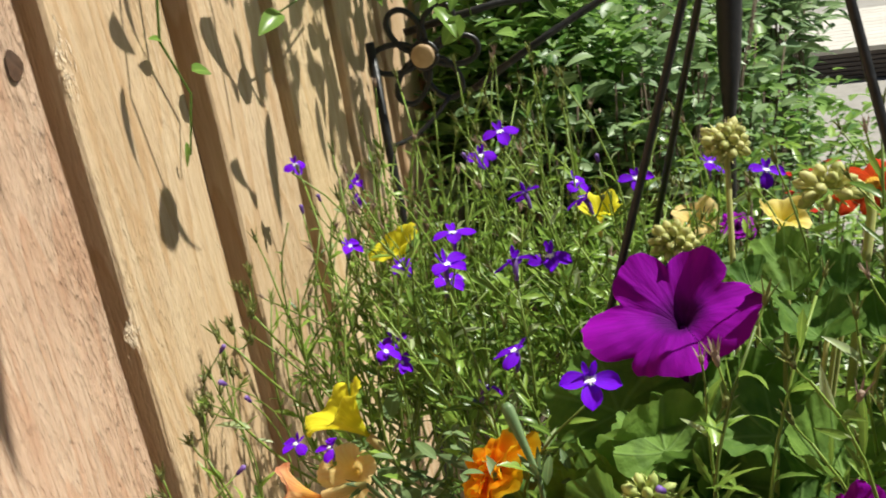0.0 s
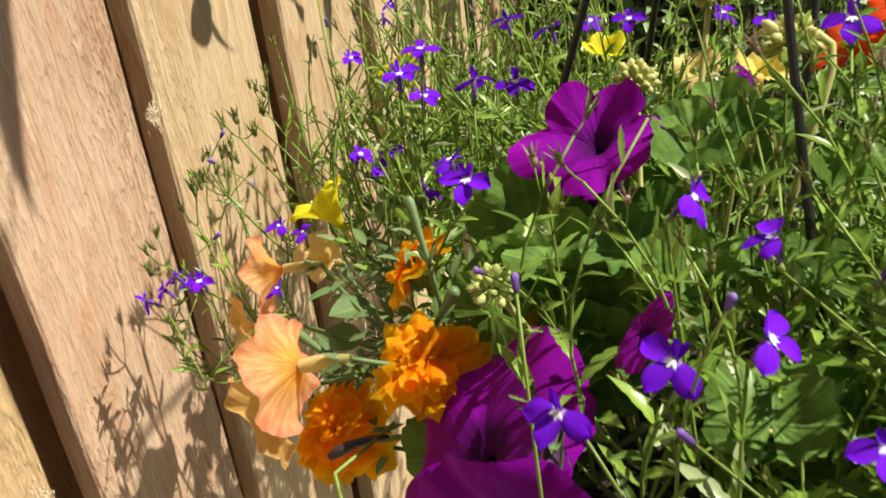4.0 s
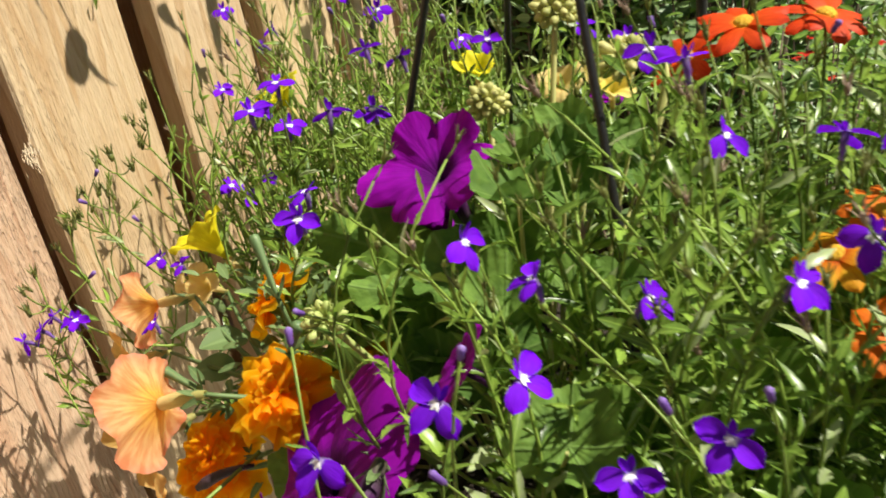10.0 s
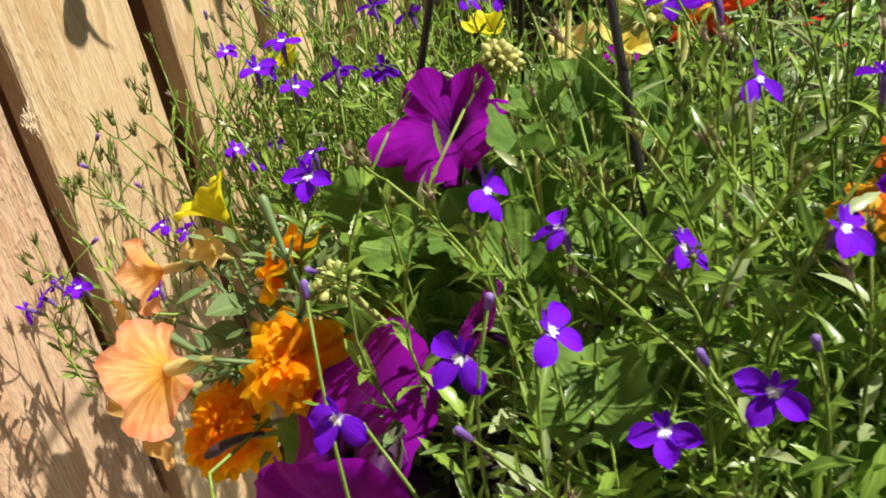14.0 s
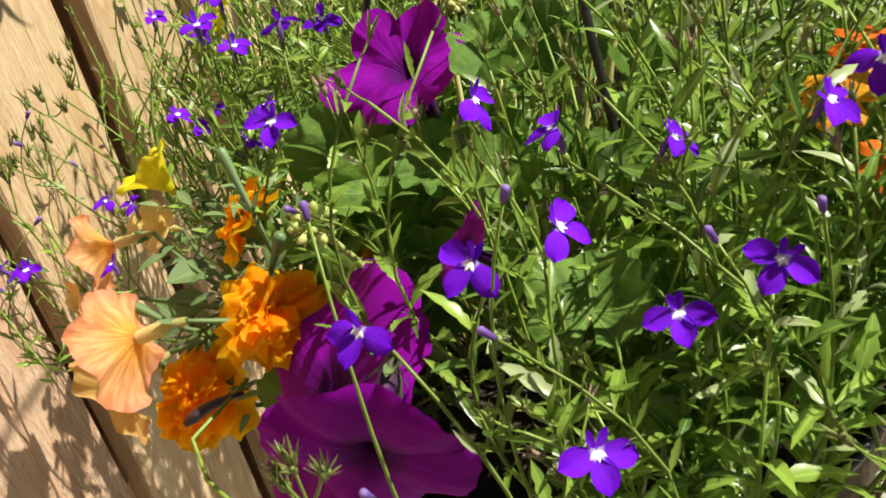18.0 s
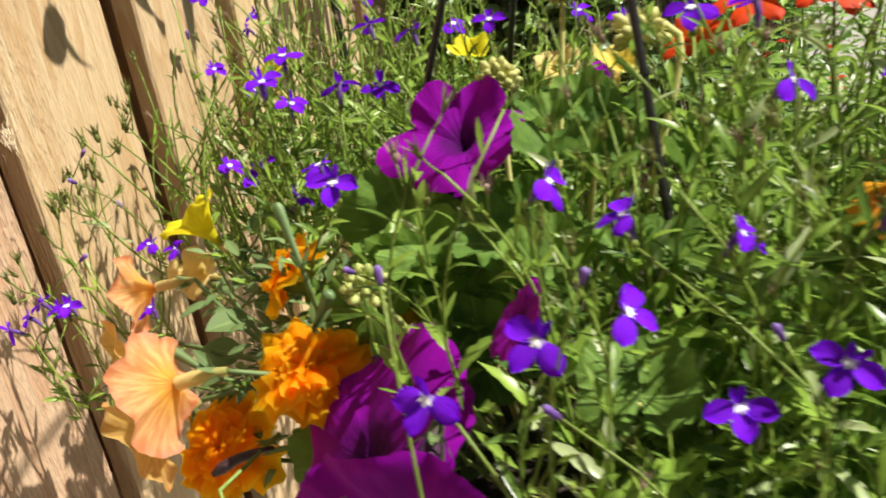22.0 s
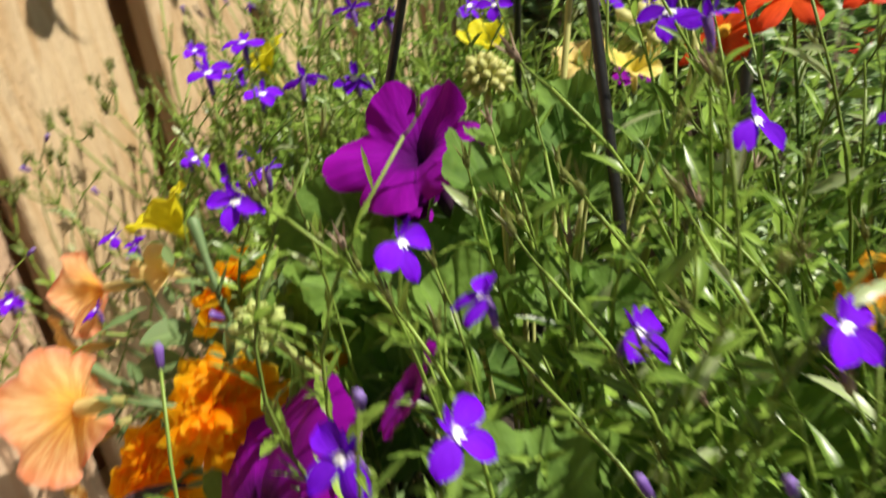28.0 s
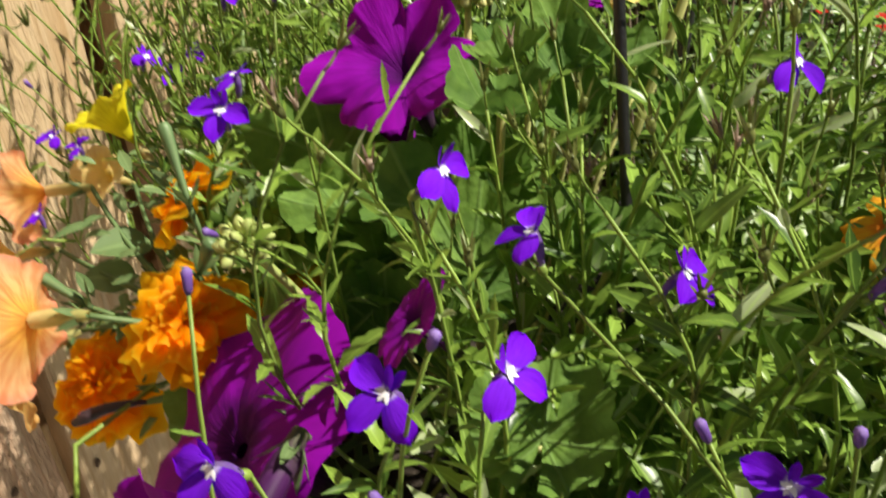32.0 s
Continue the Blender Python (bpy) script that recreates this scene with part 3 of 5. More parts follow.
# ---- black shepherd's pole with its arm ----
pole = thing("plant_pole", "black tapered metal plant pole with a side arm", "plant hook", place=(0.045, 1.04, 0))
part("shaft", Shape().put(*tube([(0.03, 1.0, 0.0), (0.035, 1.01, 0.9), (0.042, 1.03, 1.2), (0.043, 1.03, 1.25), (0.046, 1.045, 1.3), (0.05, 1.07, 1.38), (0.055, 1.09, 1.5), (0.06, 1.1, 1.75)], (0.006, 0.006, 0.006, 0.007, 0.0125, 0.015, 0.015, 0.0145), 12)), IRON, pole)
part("hanger_wire", Shape().put(*tube([(0.06, 1.09, 1.74), (0.056, 0.85, 1.73), (0.048, 0.6, 1.705), (0.045, 0.53, 1.69), (0.045, 0.515, 1.677), (0.045, 0.5, 1.68)], 0.0025, 8)), IRON, pole, "thin wire that carries the basket")
part("arm", Shape().put(*tube([(-0.30, 1.0, 1.385), (-0.2, 1.035, 1.40), (-0.1, 1.07, 1.402), (0.05, 1.085, 1.405)], 0.0045, 8)), IRON, pole)
part("brace", Shape().put(*tube([(-0.235, 1.02, 1.31), (-0.15, 1.06, 1.355), (-0.085, 1.09, 1.385), (0.0, 1.1, 1.43)], 0.0045, 8)), IRON, pole)


# ---- lobelia ----
def lob_petal(length, width, curl, cup):
    def fn(u, v):
        s = 2 * v - 1
        w = width * 0.5 * (0.13 + 0.87 * math.sin(math.pi * min(1.0, 0.04 + 0.72 * u)) ** 1.1) * max(0.0, 1 - u ** 5) ** 0.5
        return (s * w, length * u, -curl * length * u * u + cup * s * s * w + 0.05 * width * math.sin(5 * s) * u)

    return Shape().put(*sheet(6, 4, fn))


LOWER = [lob_petal(0.0132, 0.0094, c, k).mesh("petal", LOBPETAL) for c, k in ((0.15, 0.3), (0.3, -0.2), (0.05, 0.45))]
UPPER = [lob_petal(0.0085, 0.0032, c, 0.3).mesh("upper_petal", LOBPETAL) for c in (-0.5, -0.15)]
eye = Shape()
for a in (-1.57, -2.45, -0.7):
    eye.put(*leaf(0.0036, 0.0016, 0.1, -0.1, 0.8, 3, 2), m=basis((math.cos(a), math.sin(a), 0), (0, 0, 1), (0, 0.0004, 0.0)))
EYE_MARK = eye.mesh("eye", LOBEYE)
tb = Shape().put(*tube([(0, 0, 0.0005), (0, 0, -0.005), (0, -0.001, -0.009), (0, -0.002, -0.012)], (0.0019, 0.0017, 0.0013, 0.0012), 7))
TUBE = tb.mesh("flower", LOBTUBE)
cx = Shape()
for i in range(5):
    a = i * 1.2566
    cx.put(*leaf(0.006, 0.0011, -0.1, 0.1, nu=3), m=basis((0.45 * math.cos(a), 0.45 * math.sin(a), 0.8), (math.cos(a), math.sin(a), 0), (0, -0.002, -0.0125)))
cx.put(*tube([(0, -0.002, -0.0115), (0, -0.002, -0.014), (0, -0.002, -0.016)], (0.0015, 0.0017, 0.0006), 7))
CALYX = cx.mesh("calyx", STEM)
bs = Shape().put(*tube([(0, 0, 0), (0, 0, 0.002), (0, 0, 0.006), (0, 0, 0.0085), (0, 0, 0.01)], (0.0008, 0.0017, 0.0019, 0.0022, 0.0008), 7))
BUDMESH = bs.mesh("flower_bud", LOBTUBE)
tuft = Shape()
for i in range(16):
    a = i * 2.4
    r = 0.15 + 0.5 * (i / 16)
    tuft.put(*leaf(0.013 - 0.004 * (i / 16), 0.0014, -0.12, 0.1, nu=4), m=basis((r * math.cos(a), r * math.sin(a), 1), (math.cos(a), math.sin(a), 0), (0, 0, -0.002 * i / 4)))
TUFT = tuft.mesh("bud_tuft", STEM)
NARROW = [leaf(1.0, w, c, 0.25, 0.8, 5, 2) for w, c in ((0.18, 0.15), (0.22, 0.35), (0.16, -0.1), (0.26, 0.6))]
WIDE = [leaf(1.0, w, c, 0.22, 1.1, 12, 2, 0.2) for w, c in ((0.21, 0.15), (0.27, 0.4), (0.19, -0.15), (0.25, 0.7))]
sp = Shape()
for i in range(6):
    a = i * 1.05
    sp.put(*leaf(0.0085 - 0.0003 * i, 0.0011, -0.12, 0.1, 0.7, 4, 2), m=basis((0.3 * math.cos(a), 0.3 * math.sin(a), 1), (math.cos(a), math.sin(a), 0), (0.0008 * math.cos(a), 0.0008 * math.sin(a), 0)))
sp.put(*tube([(0, 0, -0.0025), (0, 0, 0), (0, 0, 0.0025)], (0.0007, 0.0014, 0.0011), 6))
SEPALS = sp.mesh("calyx", TUFTGREEN)
DRIED = sp.mesh("dry_calyx", DRYTUFT)


def stem_with_leaves(plant, root, tip, leaves=12, size=1.0, bow=0.024, r0=0.00115, heads=0):
    """One lobelia stem: a thin curved stalk with ascending leaves, and bud calyces on short side stalks near its end."""
    side = rng.normal(0, bow, 3) * (1, 1, 0.2)
    p = bend(root, tip, 0, side, 9)
    st = part("stem", Shape().put(*tube(p, np.linspace(r0, r0 * 0.55, 9), 5)), STEM, plant)
    lf = Shape()
    turn = rng.uniform(0, 6.283)

    def on(s):
        i = min(7, int(s * 8))
        d = p[i + 1] - p[i]
        return p[i] + d * (s * 8 - i), d / np.linalg.norm(d)

    for k in range(leaves):
        s = 0.2 + 0.75 * (k + rng.uniform(0, 0.8)) / leaves
        place, d = on(s)
        turn += 2.4 + rng.normal(0, 0.4)
        out = np.array((math.cos(turn), math.sin(turn), rng.uniform(-0.1, 0.3)))
        l = size * rng.uniform(0.013, 0.031) * (1.2 - 0.6 * s)
        kind = WIDE[rng.integers(4)] if rng.random() < 0.85 - 0.45 * s else NARROW[rng.integers(4)]
        lf.put(*kind, m=basis(out * rng.uniform(0.5, 1.2) + d * rng.uniform(0.5, 1.4), d + rng.normal(0, 0.3, 3), place, l))
        if k % 3 == 0:  # side shoot of small leaves
            for _ in range(2):
                lf.put(*NARROW[rng.integers(4)], m=basis(out * 0.5 + d * 1.2 + rng.normal(0, 0.35, 3), d, place, l * rng.uniform(0.4, 0.7)))
    part("leaves", lf, LOBLEAF, st)
    for k in range(heads):
        place, d = on(1.0 - 0.14 * k)
        turn += 2.2
        out = np.array((math.cos(turn), math.sin(turn), 0.2))
        end = place + (d * 1.2 + out * (0.7 if k else 0.1)) * rng.uniform(0.008, 0.016)
        part("bud_stalk", Shape().put(*tube(bend(place, end, 0.001, n=4), 0.00055, 4)), STEM, st)
        dry = rng.random() < 0.3
        part("calyx", DRIED if dry else SEPALS, TUFTGREEN, st, "dried brown calyx" if dry else "", m=facing(Vector(end - place) + Vector((0, 0, 0.006)), end, rng.uniform(0.8, 1.25)))
    d = p[-1] - p[-2]
    return d / np.linalg.norm(d)


def lobelia_flower(plant, place, face=None, size=1.0):
    n = Vector(face) if face else Vector((rng.normal(0.1, 0.45), rng.normal(-0.28, 0.3), rng.normal(0.9, 0.2)))
    fl = part("flower", TUBE, LOBTUBE, plant, m=facing(n, place, size * rng.uniform(0.9, 1.1), rng.normal(0, 0.25)))
    for a in (0, 1, -1):
        m = Matrix.Rotation(math.pi + a * rng.uniform(1.2, 1.5), 4, "Z") @ Matrix.Rotation(rng.normal(0.05, 0.12), 4, "X")
        part("petal", LOWER[rng.integers(3)], LOBPETAL, fl, m=Matrix.Translation((0, 0, 0.0006 * abs(a))) @ m, local=True)
    for a in (0.4, -0.4):
        m = Matrix.Rotation(a + rng.normal(0, 0.12), 4, "Z") @ Matrix.Rotation(rng.uniform(0.2, 0.7), 4, "X")
        part("upper_petal", UPPER[rng.integers(2)], LOBPETAL, fl, m=m, local=True)
    part("eye", EYE_MARK, LOBEYE, fl, "white eye", m=Matrix.Translation((0, 0, 0.0012)), local=True)
    part("calyx", CALYX, STEM, fl, local=True)
    back = world_of(fl) @ Vector((0, -0.002, -0.0155))
    return back


def lobelia(label, root, spread, blooms, buds=(), fill=30, box_xy=None, top=1.28, low=1.12, leaves=15, size=1.0, tall=()):
    """A lobelia plant: flowering stems to the given places and leafy stems between."""
    plant = thing("lobelia_plant", label, "flowering plant", "lobelias in the basket", place=(root[0], root[1], low))
    for b in blooms:
        few = b[0] < 0.075 and b[1] < 0.25
        end = lobelia_flower(plant, b[:3], b[3:] or None, 0.8 if size < 0.9 else 1.0)
        base = (root[0] + (b[0] - root[0]) * 0.8 + rng.normal(0, spread * 0.3), root[1] + (b[1] - root[1]) * 0.8 + rng.normal(0, spread * 0.3), low + rng.uniform(-0.01, 0.03))
        stem_with_leaves(plant, base, end, 2 if few else leaves, size * (0.6 if few else 1), r0=0.0008 if size < 0.7 else 0.00125)
    for b in buds:
        base = (root[0] + (b[0] - root[0]) * 0.92, root[1] + (b[1] - root[1]) * 0.92, low)
        d = stem_with_leaves(plant, base, b, 2 if b[0] < 0.075 and 0 < b[1] < 0.25 else max(3, leaves - 2), size * (0.6 if b[1] < 0.25 else 0.9), r0=0.0008 if size < 0.7 else 0.0011)
        m = facing(d, b, 0.75)
        if rng.random() < 0.5 and b[0] < 0:
            part("bud_tuft", TUFT, STEM, plant, m=m)
        else:
            part("flower_bud", BUDMESH, LOBTUBE, plant, m=m)
    x0, x1, y0, y1 = box_xy
    for _ in range(fill):
        x, y = rng.uniform(x0, x1), rng.uniform(y0, y1)
        tip = (x + rng.normal(0, 0.02), y + rng.normal(0, 0.02), top + rng.normal(0, 0.022))
        base = (root[0] + (x - root[0]) * 0.75, root[1] + (y - root[1]) * 0.75, low + rng.uniform(-0.02, 0.03))
        stem_with_leaves(plant, base, tip, leaves, size, heads=int(rng.integers(0, 2)))
    for b in tall:
        base = (root[0] + (b[0] - root[0]) * 0.85, root[1] + (b[1] - root[1]) * 0.85, low + 0.02)
        stem_with_leaves(plant, base, b, leaves, size, 0.022, 0.0012, heads=int(rng.integers(1, 3)))
    return plant


def tips(count, x0, x1, y0, y1, z0, z1):
    """Places for the ends of taller stems."""
    return [(rng.uniform(x0, x1), rng.uniform(y0, y1), rng.uniform(z0, z1)) for _ in range(count)]


lobelia("lobelia with sparse violet flowers leaning towards the fence boards", (-0.22, 0.42), 0.02,
        [(-0.283, 0.366, 1.197), (-0.276, 0.373, 1.204, -0.5, -0.3, 0.8), (-0.297, 0.36, 1.19, -0.7, -0.5, 0.4), (-0.262, 0.378, 1.2, 0.2, -0.2, 0.9), (-0.29, 0.395, 1.186), (-0.268, 0.385, 1.195), (-0.216, 0.4, 1.189), (-0.25, 0.455, 1.205), (-0.225, 0.45, 1.205)],
        [(-0.305, 0.5, 1.223), (-0.295, 0.49, 1.215), (-0.281, 0.417, 1.258), (-0.272, 0.43, 1.262), (-0.29, 0.46, 1.268), (-0.3, 0.48, 1.255), (-0.262, 0.4, 1.22)], 0, (-0.28, -0.2, 0.38, 0.5), 1.2, 1.1, 5, 0.6)
lobelia("tall wiry lobelia with violet flowers against the fence", (-0.22, 0.58), 0.03,
        [(-0.317, 0.684, 1.327), (-0.25, 0.639, 1.307), (-0.26, 0.672, 1.311), (-0.226, 0.545, 1.302), (-0.213, 0.56, 1.225), (-0.191, 0.539, 1.288), (-0.192, 0.486, 1.252), (-0.187, 0.497, 1.238)],
        [(-0.28, 0.6, 1.31), (-0.29, 0.66, 1.3), (-0.3, 0.56, 1.26)], 105, (-0.3, -0.17, 0.52, 0.8), 1.27, 1.1, 8, 0.8, tall=tips(30, -0.25, -0.08, 0.66, 0.82, 1.31, 1.37) + tips(12, -0.27, -0.19, 0.55, 0.66, 1.28, 1.36))
lobelia("dense lobelia with many violet-blue flowers behind the purple petunia", (-0.1, 0.53), 0.03,
        [(-0.139, 0.496, 1.324, 0.05, -0.1, 0.95), (-0.135, 0.458, 1.319, 0.2, -0.1, 0.95), (-0.154, 0.519, 1.284, 0.3, -0.15, 0.9), (-0.105, 0.5, 1.303), (-0.105, 0.56, 1.325), (-0.117, 0.565, 1.366), (-0.159, 0.682, 1.321), (-0.088, 0.526, 1.294, 0.1, -0.4, 0.85), (-0.064, 0.533, 1.328), (-0.088, 0.681, 1.294), (-0.038, 0.62, 1.311, 0.0, -0.5, 0.85), (-0.05, 0.367, 1.295, 0.15, -0.5, 0.8), (-0.1, 0.446, 1.27, -0.1, 0.0, 0.95), (-0.12, 0.446, 1.248)],
        [(-0.15, 0.6, 1.34), (-0.06, 0.6, 1.33), (-0.19, 0.64, 1.33)], 110, (-0.17, 0.02, 0.47, 0.78), 1.275)
lobelia("lush upright lobelia with large violet-blue flowers", (0.12, 0.3), 0.03,
        [(0.084, 0.244, 1.292, -0.15, -0.6, 0.75), (0.113, 0.255, 1.299, 0.55, -0.1, 0.8), (0.148, 0.302, 1.307, 0.65, 0.05, 0.75), (0.108, 0.29, 1.319, -0.38, -0.02, 0.92), (0.078, 0.297, 1.329, 0.75, 0.05, 0.65), (0.184, 0.257, 1.284, 0.1, -0.65, 0.72), (0.151, 0.25, 1.267, 0.05, -0.6, 0.78), (0.126, 0.209, 1.241, 0.4, -0.5, 0.75), (0.057, 0.205, 1.293, -0.15, -0.7, 0.65)],
        [(0.103, 0.231, 1.323), (0.031, 0.238, 1.314), (0.097, 0.218, 1.28), (0.196, 0.26, 1.299), (0.164, 0.259, 1.289), (0.066, 0.168, 1.258), (-0.018, 0.312, 1.275)], 66, (0.09, 0.29, 0.2, 0.46), 1.245, size=1.1, tall=tips(18, 0.12, 0.27, 0.26, 0.36, 1.29, 1.36) + [(0.035, 0.3, 1.33), (0.02, 0.335, 1.335), (0.0, 0.35, 1.3), (0.045, 0.36, 1.335)] + tips(3, 0.03, 0.08, 0.29, 0.34, 1.27, 1.31) + tips(9, 0.07, 0.12, 0.2, 0.27, 1.18, 1.24) + tips(12, 0.19, 0.3, 0.17, 0.25, 1.2, 1.26))
lobelia("tall lobelia with scattered violet flowers beside orange bidens", (0.2, 0.42), 0.03,
        [(0.2, 0.304, 1.317, 0.55, -0.35, 0.75), (0.149, 0.379, 1.373, -0.2, 0.1, 0.95), (0.21, 0.383, 1.34, 0.15, 0.5, 0.85), (0.234, 0.355, 1.354), (0.242, 0.416, 1.355), (0.243, 0.333, 1.278), (0.223, 0.354, 1.31), (0.117, 0.456, 1.353), (0.164, 0.38, 1.34), (0.013, 0.69, 1.297), (0.051, 0.671, 1.294)],
        [(0.2, 0.45, 1.36), (0.26, 0.4, 1.34), (0.11, 0.5, 1.35)], 70, (0.12, 0.32, 0.36, 0.7), 1.275, size=1.2, tall=tips(18, 0.08, 0.28, 0.37, 0.5, 1.31, 1.385) + tips(5, 0.06, 0.1, 0.36, 0.4, 1.3, 1.33) + tips(44, 0.22, 0.4, 0.5, 0.78, 1.34, 1.43))


# ---- wiry shoots against the fence ----
wiry = thing("lobelia_plant", "thin wiry lobelia shoots with brownish bud tufts against the fence", "flowering plant", "lobelias in the basket", place=(-0.22, 0.5, 1.12))
for start, bow_to, ends in (((-0.23, 0.49, 1.14), (-0.285, 0.449, 1.228), ((-0.29, 0.458, 1.258), (-0.292, 0.447, 1.26), (-0.287, 0.464, 1.252), (-0.29, 0.43, 1.247), (-0.286, 0.439, 1.25))),
                            ((-0.23, 0.53, 1.16), (-0.292, 0.482, 1.26), ((-0.295, 0.471, 1.277), (-0.29, 0.483, 1.274), (-0.285, 0.49, 1.262))),
                            ((-0.25, 0.42, 1.13), (-0.288, 0.415, 1.22), ((-0.29, 0.423, 1.244), (-0.284, 0.418, 1.25), (-0.293, 0.41, 1.235))),
                            ((-0.24, 0.44, 1.14), (-0.3, 0.39, 1.2), ((-0.305, 0.38, 1.215), (-0.3, 0.372, 1.205), (-0.307, 0.395, 1.222))),
                            ((-0.23, 0.56, 1.16), (-0.3, 0.53, 1.26), ((-0.303, 0.522, 1.285), (-0.298, 0.535, 1.29), (-0.305, 0.54, 1.275), (-0.295, 0.515, 1.27)))):
    st = part("stem", Shape().put(*tube(bend(start, bow_to, 0.012), np.linspace(0.0012, 0.0008, 8), 5)), STEM, wiry)
    for e in ends:
        part("side_stem", Shape().put(*tube(bend(bow_to, e, 0.003, n=5), 0.0006, 4)), STEM, st)
        for k in range(2):
            part("calyx", SEPALS, TUFTGREEN, st, m=facing((rng.normal(-0.1, 0.3), rng.normal(0, 0.3), 1), Vector(e) + Vector(rng.normal(0, 0.0022, 3)), rng.uniform(0.9, 1.5)))
    wl = Shape()
    for k in range(5):
        q = Vector(start).lerp(Vector(bow_to), rng.uniform(0.3, 1.0))
        wl.put(*NARROW[rng.integers(4)], m=basis((rng.normal(0, 0.6), rng.normal(0, 0.6), 0.9), (1, 0, 0.2), q, rng.uniform(0.01, 0.02)))
    part("leaves", wl, LOBLEAF, st)
# sprigs of spent buds hanging in front of the lowest purple flower and low beside the fence
for start, fork, ends in (((0.06, 0.2, 1.13), (0.035, 0.178, 1.24), ((0.036, 0.176, 1.262), (0.045, 0.178, 1.258), (0.03, 0.176, 1.254), (0.027, 0.18, 1.245))),
                          ((-0.27, 0.36, 0.93), (-0.29, 0.333, 0.99), ((-0.292, 0.337, 1.022), (-0.287, 0.33, 1.016), (-0.296, 0.34, 1.01), (-0.284, 0.336, 1.006)))):
    st = part("stem", Shape().put(*tube(bend(start, fork, 0.008), np.linspace(0.0013, 0.0009, 8), 5)), STEM, wiry)
    for e in ends:
        part("side_stem", Shape().put(*tube(bend(fork, e, 0.002, n=5), 0.0007, 4)), STEM, st)
        for k in range(3):
            part("calyx", SEPALS, TUFTGREEN, st, m=facing((rng.normal(0, 0.4), rng.normal(0, 0.4), 1), Vector(e) + Vector(rng.normal(0, 0.002, 3)), rng.uniform(0.7, 1.1)))


# ---- petunias ----
def trumpet(radius, seed, depth=0.4, ruffle=0.12, droop=0.25, tilt=None, cut=0.17, pleat=0.075, throat=2.6, lobes=None):
    """A flared corolla of five broad fused lobes opening along +z, throat at the origin."""
    r = np.random.default_rng(seed)
    ph = r.uniform(0, 6.28, 6)
    tilt = tilt or r.normal(0, 1, 5) * ruffle * 1.5 - droop
    long = 1 + r.normal(0, 0.06, 5)
    heads = [(k + 0.5) * 72 for k in range(5)]
    if lobes:  # each lobe's own bearing in degrees, length and lift
        heads, long, tilt = zip(*lobes)

    def fn(u, v):
        a = 2 * math.pi * v
        s = (a * 5 / (2 * math.pi)) % 5
        k, w = int(s) % 5, s - int(s)
        c = abs(w - 0.5) * 2
        notch = c ** 4.5
        near = (k + (1 if w > 0.5 else -1)) % 5
        h = max(0.0, c - 0.4) / 1.2
        til = tilt[k] * (1 - h) + tilt[near] * h
        lon = long[k] * (1 - h) + long[near] * h
        far = heads[near] + (360 if near < k and w > 0.5 else -360 if near > k and w < 0.5 else 0)
        a = math.radians(heads[k] + (far - heads[k]) * abs(w - 0.5))
        rr = radius * (0.05 + 0.95 * u ** 1.15) * (1 + (lon - 1) * u) * (1 - cut * notch * u ** 2.5) * (1 + 0.012 * math.sin(31 * a + ph[4]) * u)
        z = -depth * radius * (1 - u) ** throat + radius * til * u ** 2.2
        z += radius * u * (pleat * (1 - notch) * math.cos(math.pi * c) * u - 0.05 * notch)
        z += radius * u ** 2.2 * ruffle * (0.42 * math.sin(5 * a + ph[1]) + 0.16 * math.sin(11 * a + ph[2]) + 0.05 * math.sin(23 * a + ph[3])) - 0.07 * radius * u ** 7
        px, py = rr * math.cos(a) / radius, rr * math.sin(a) / radius
        z += radius * 0.011 * u * (math.sin(9 * px + 2.2 * math.sin(5 * py + ph[0]) + ph[5]) + 0.7 * math.sin(15 * py + 2 * math.sin(7 * px + ph[3])))
        return (rr * math.cos(a), rr * math.sin(a), z)

    return Shape().put(*sheet(20, 100, fn, True))


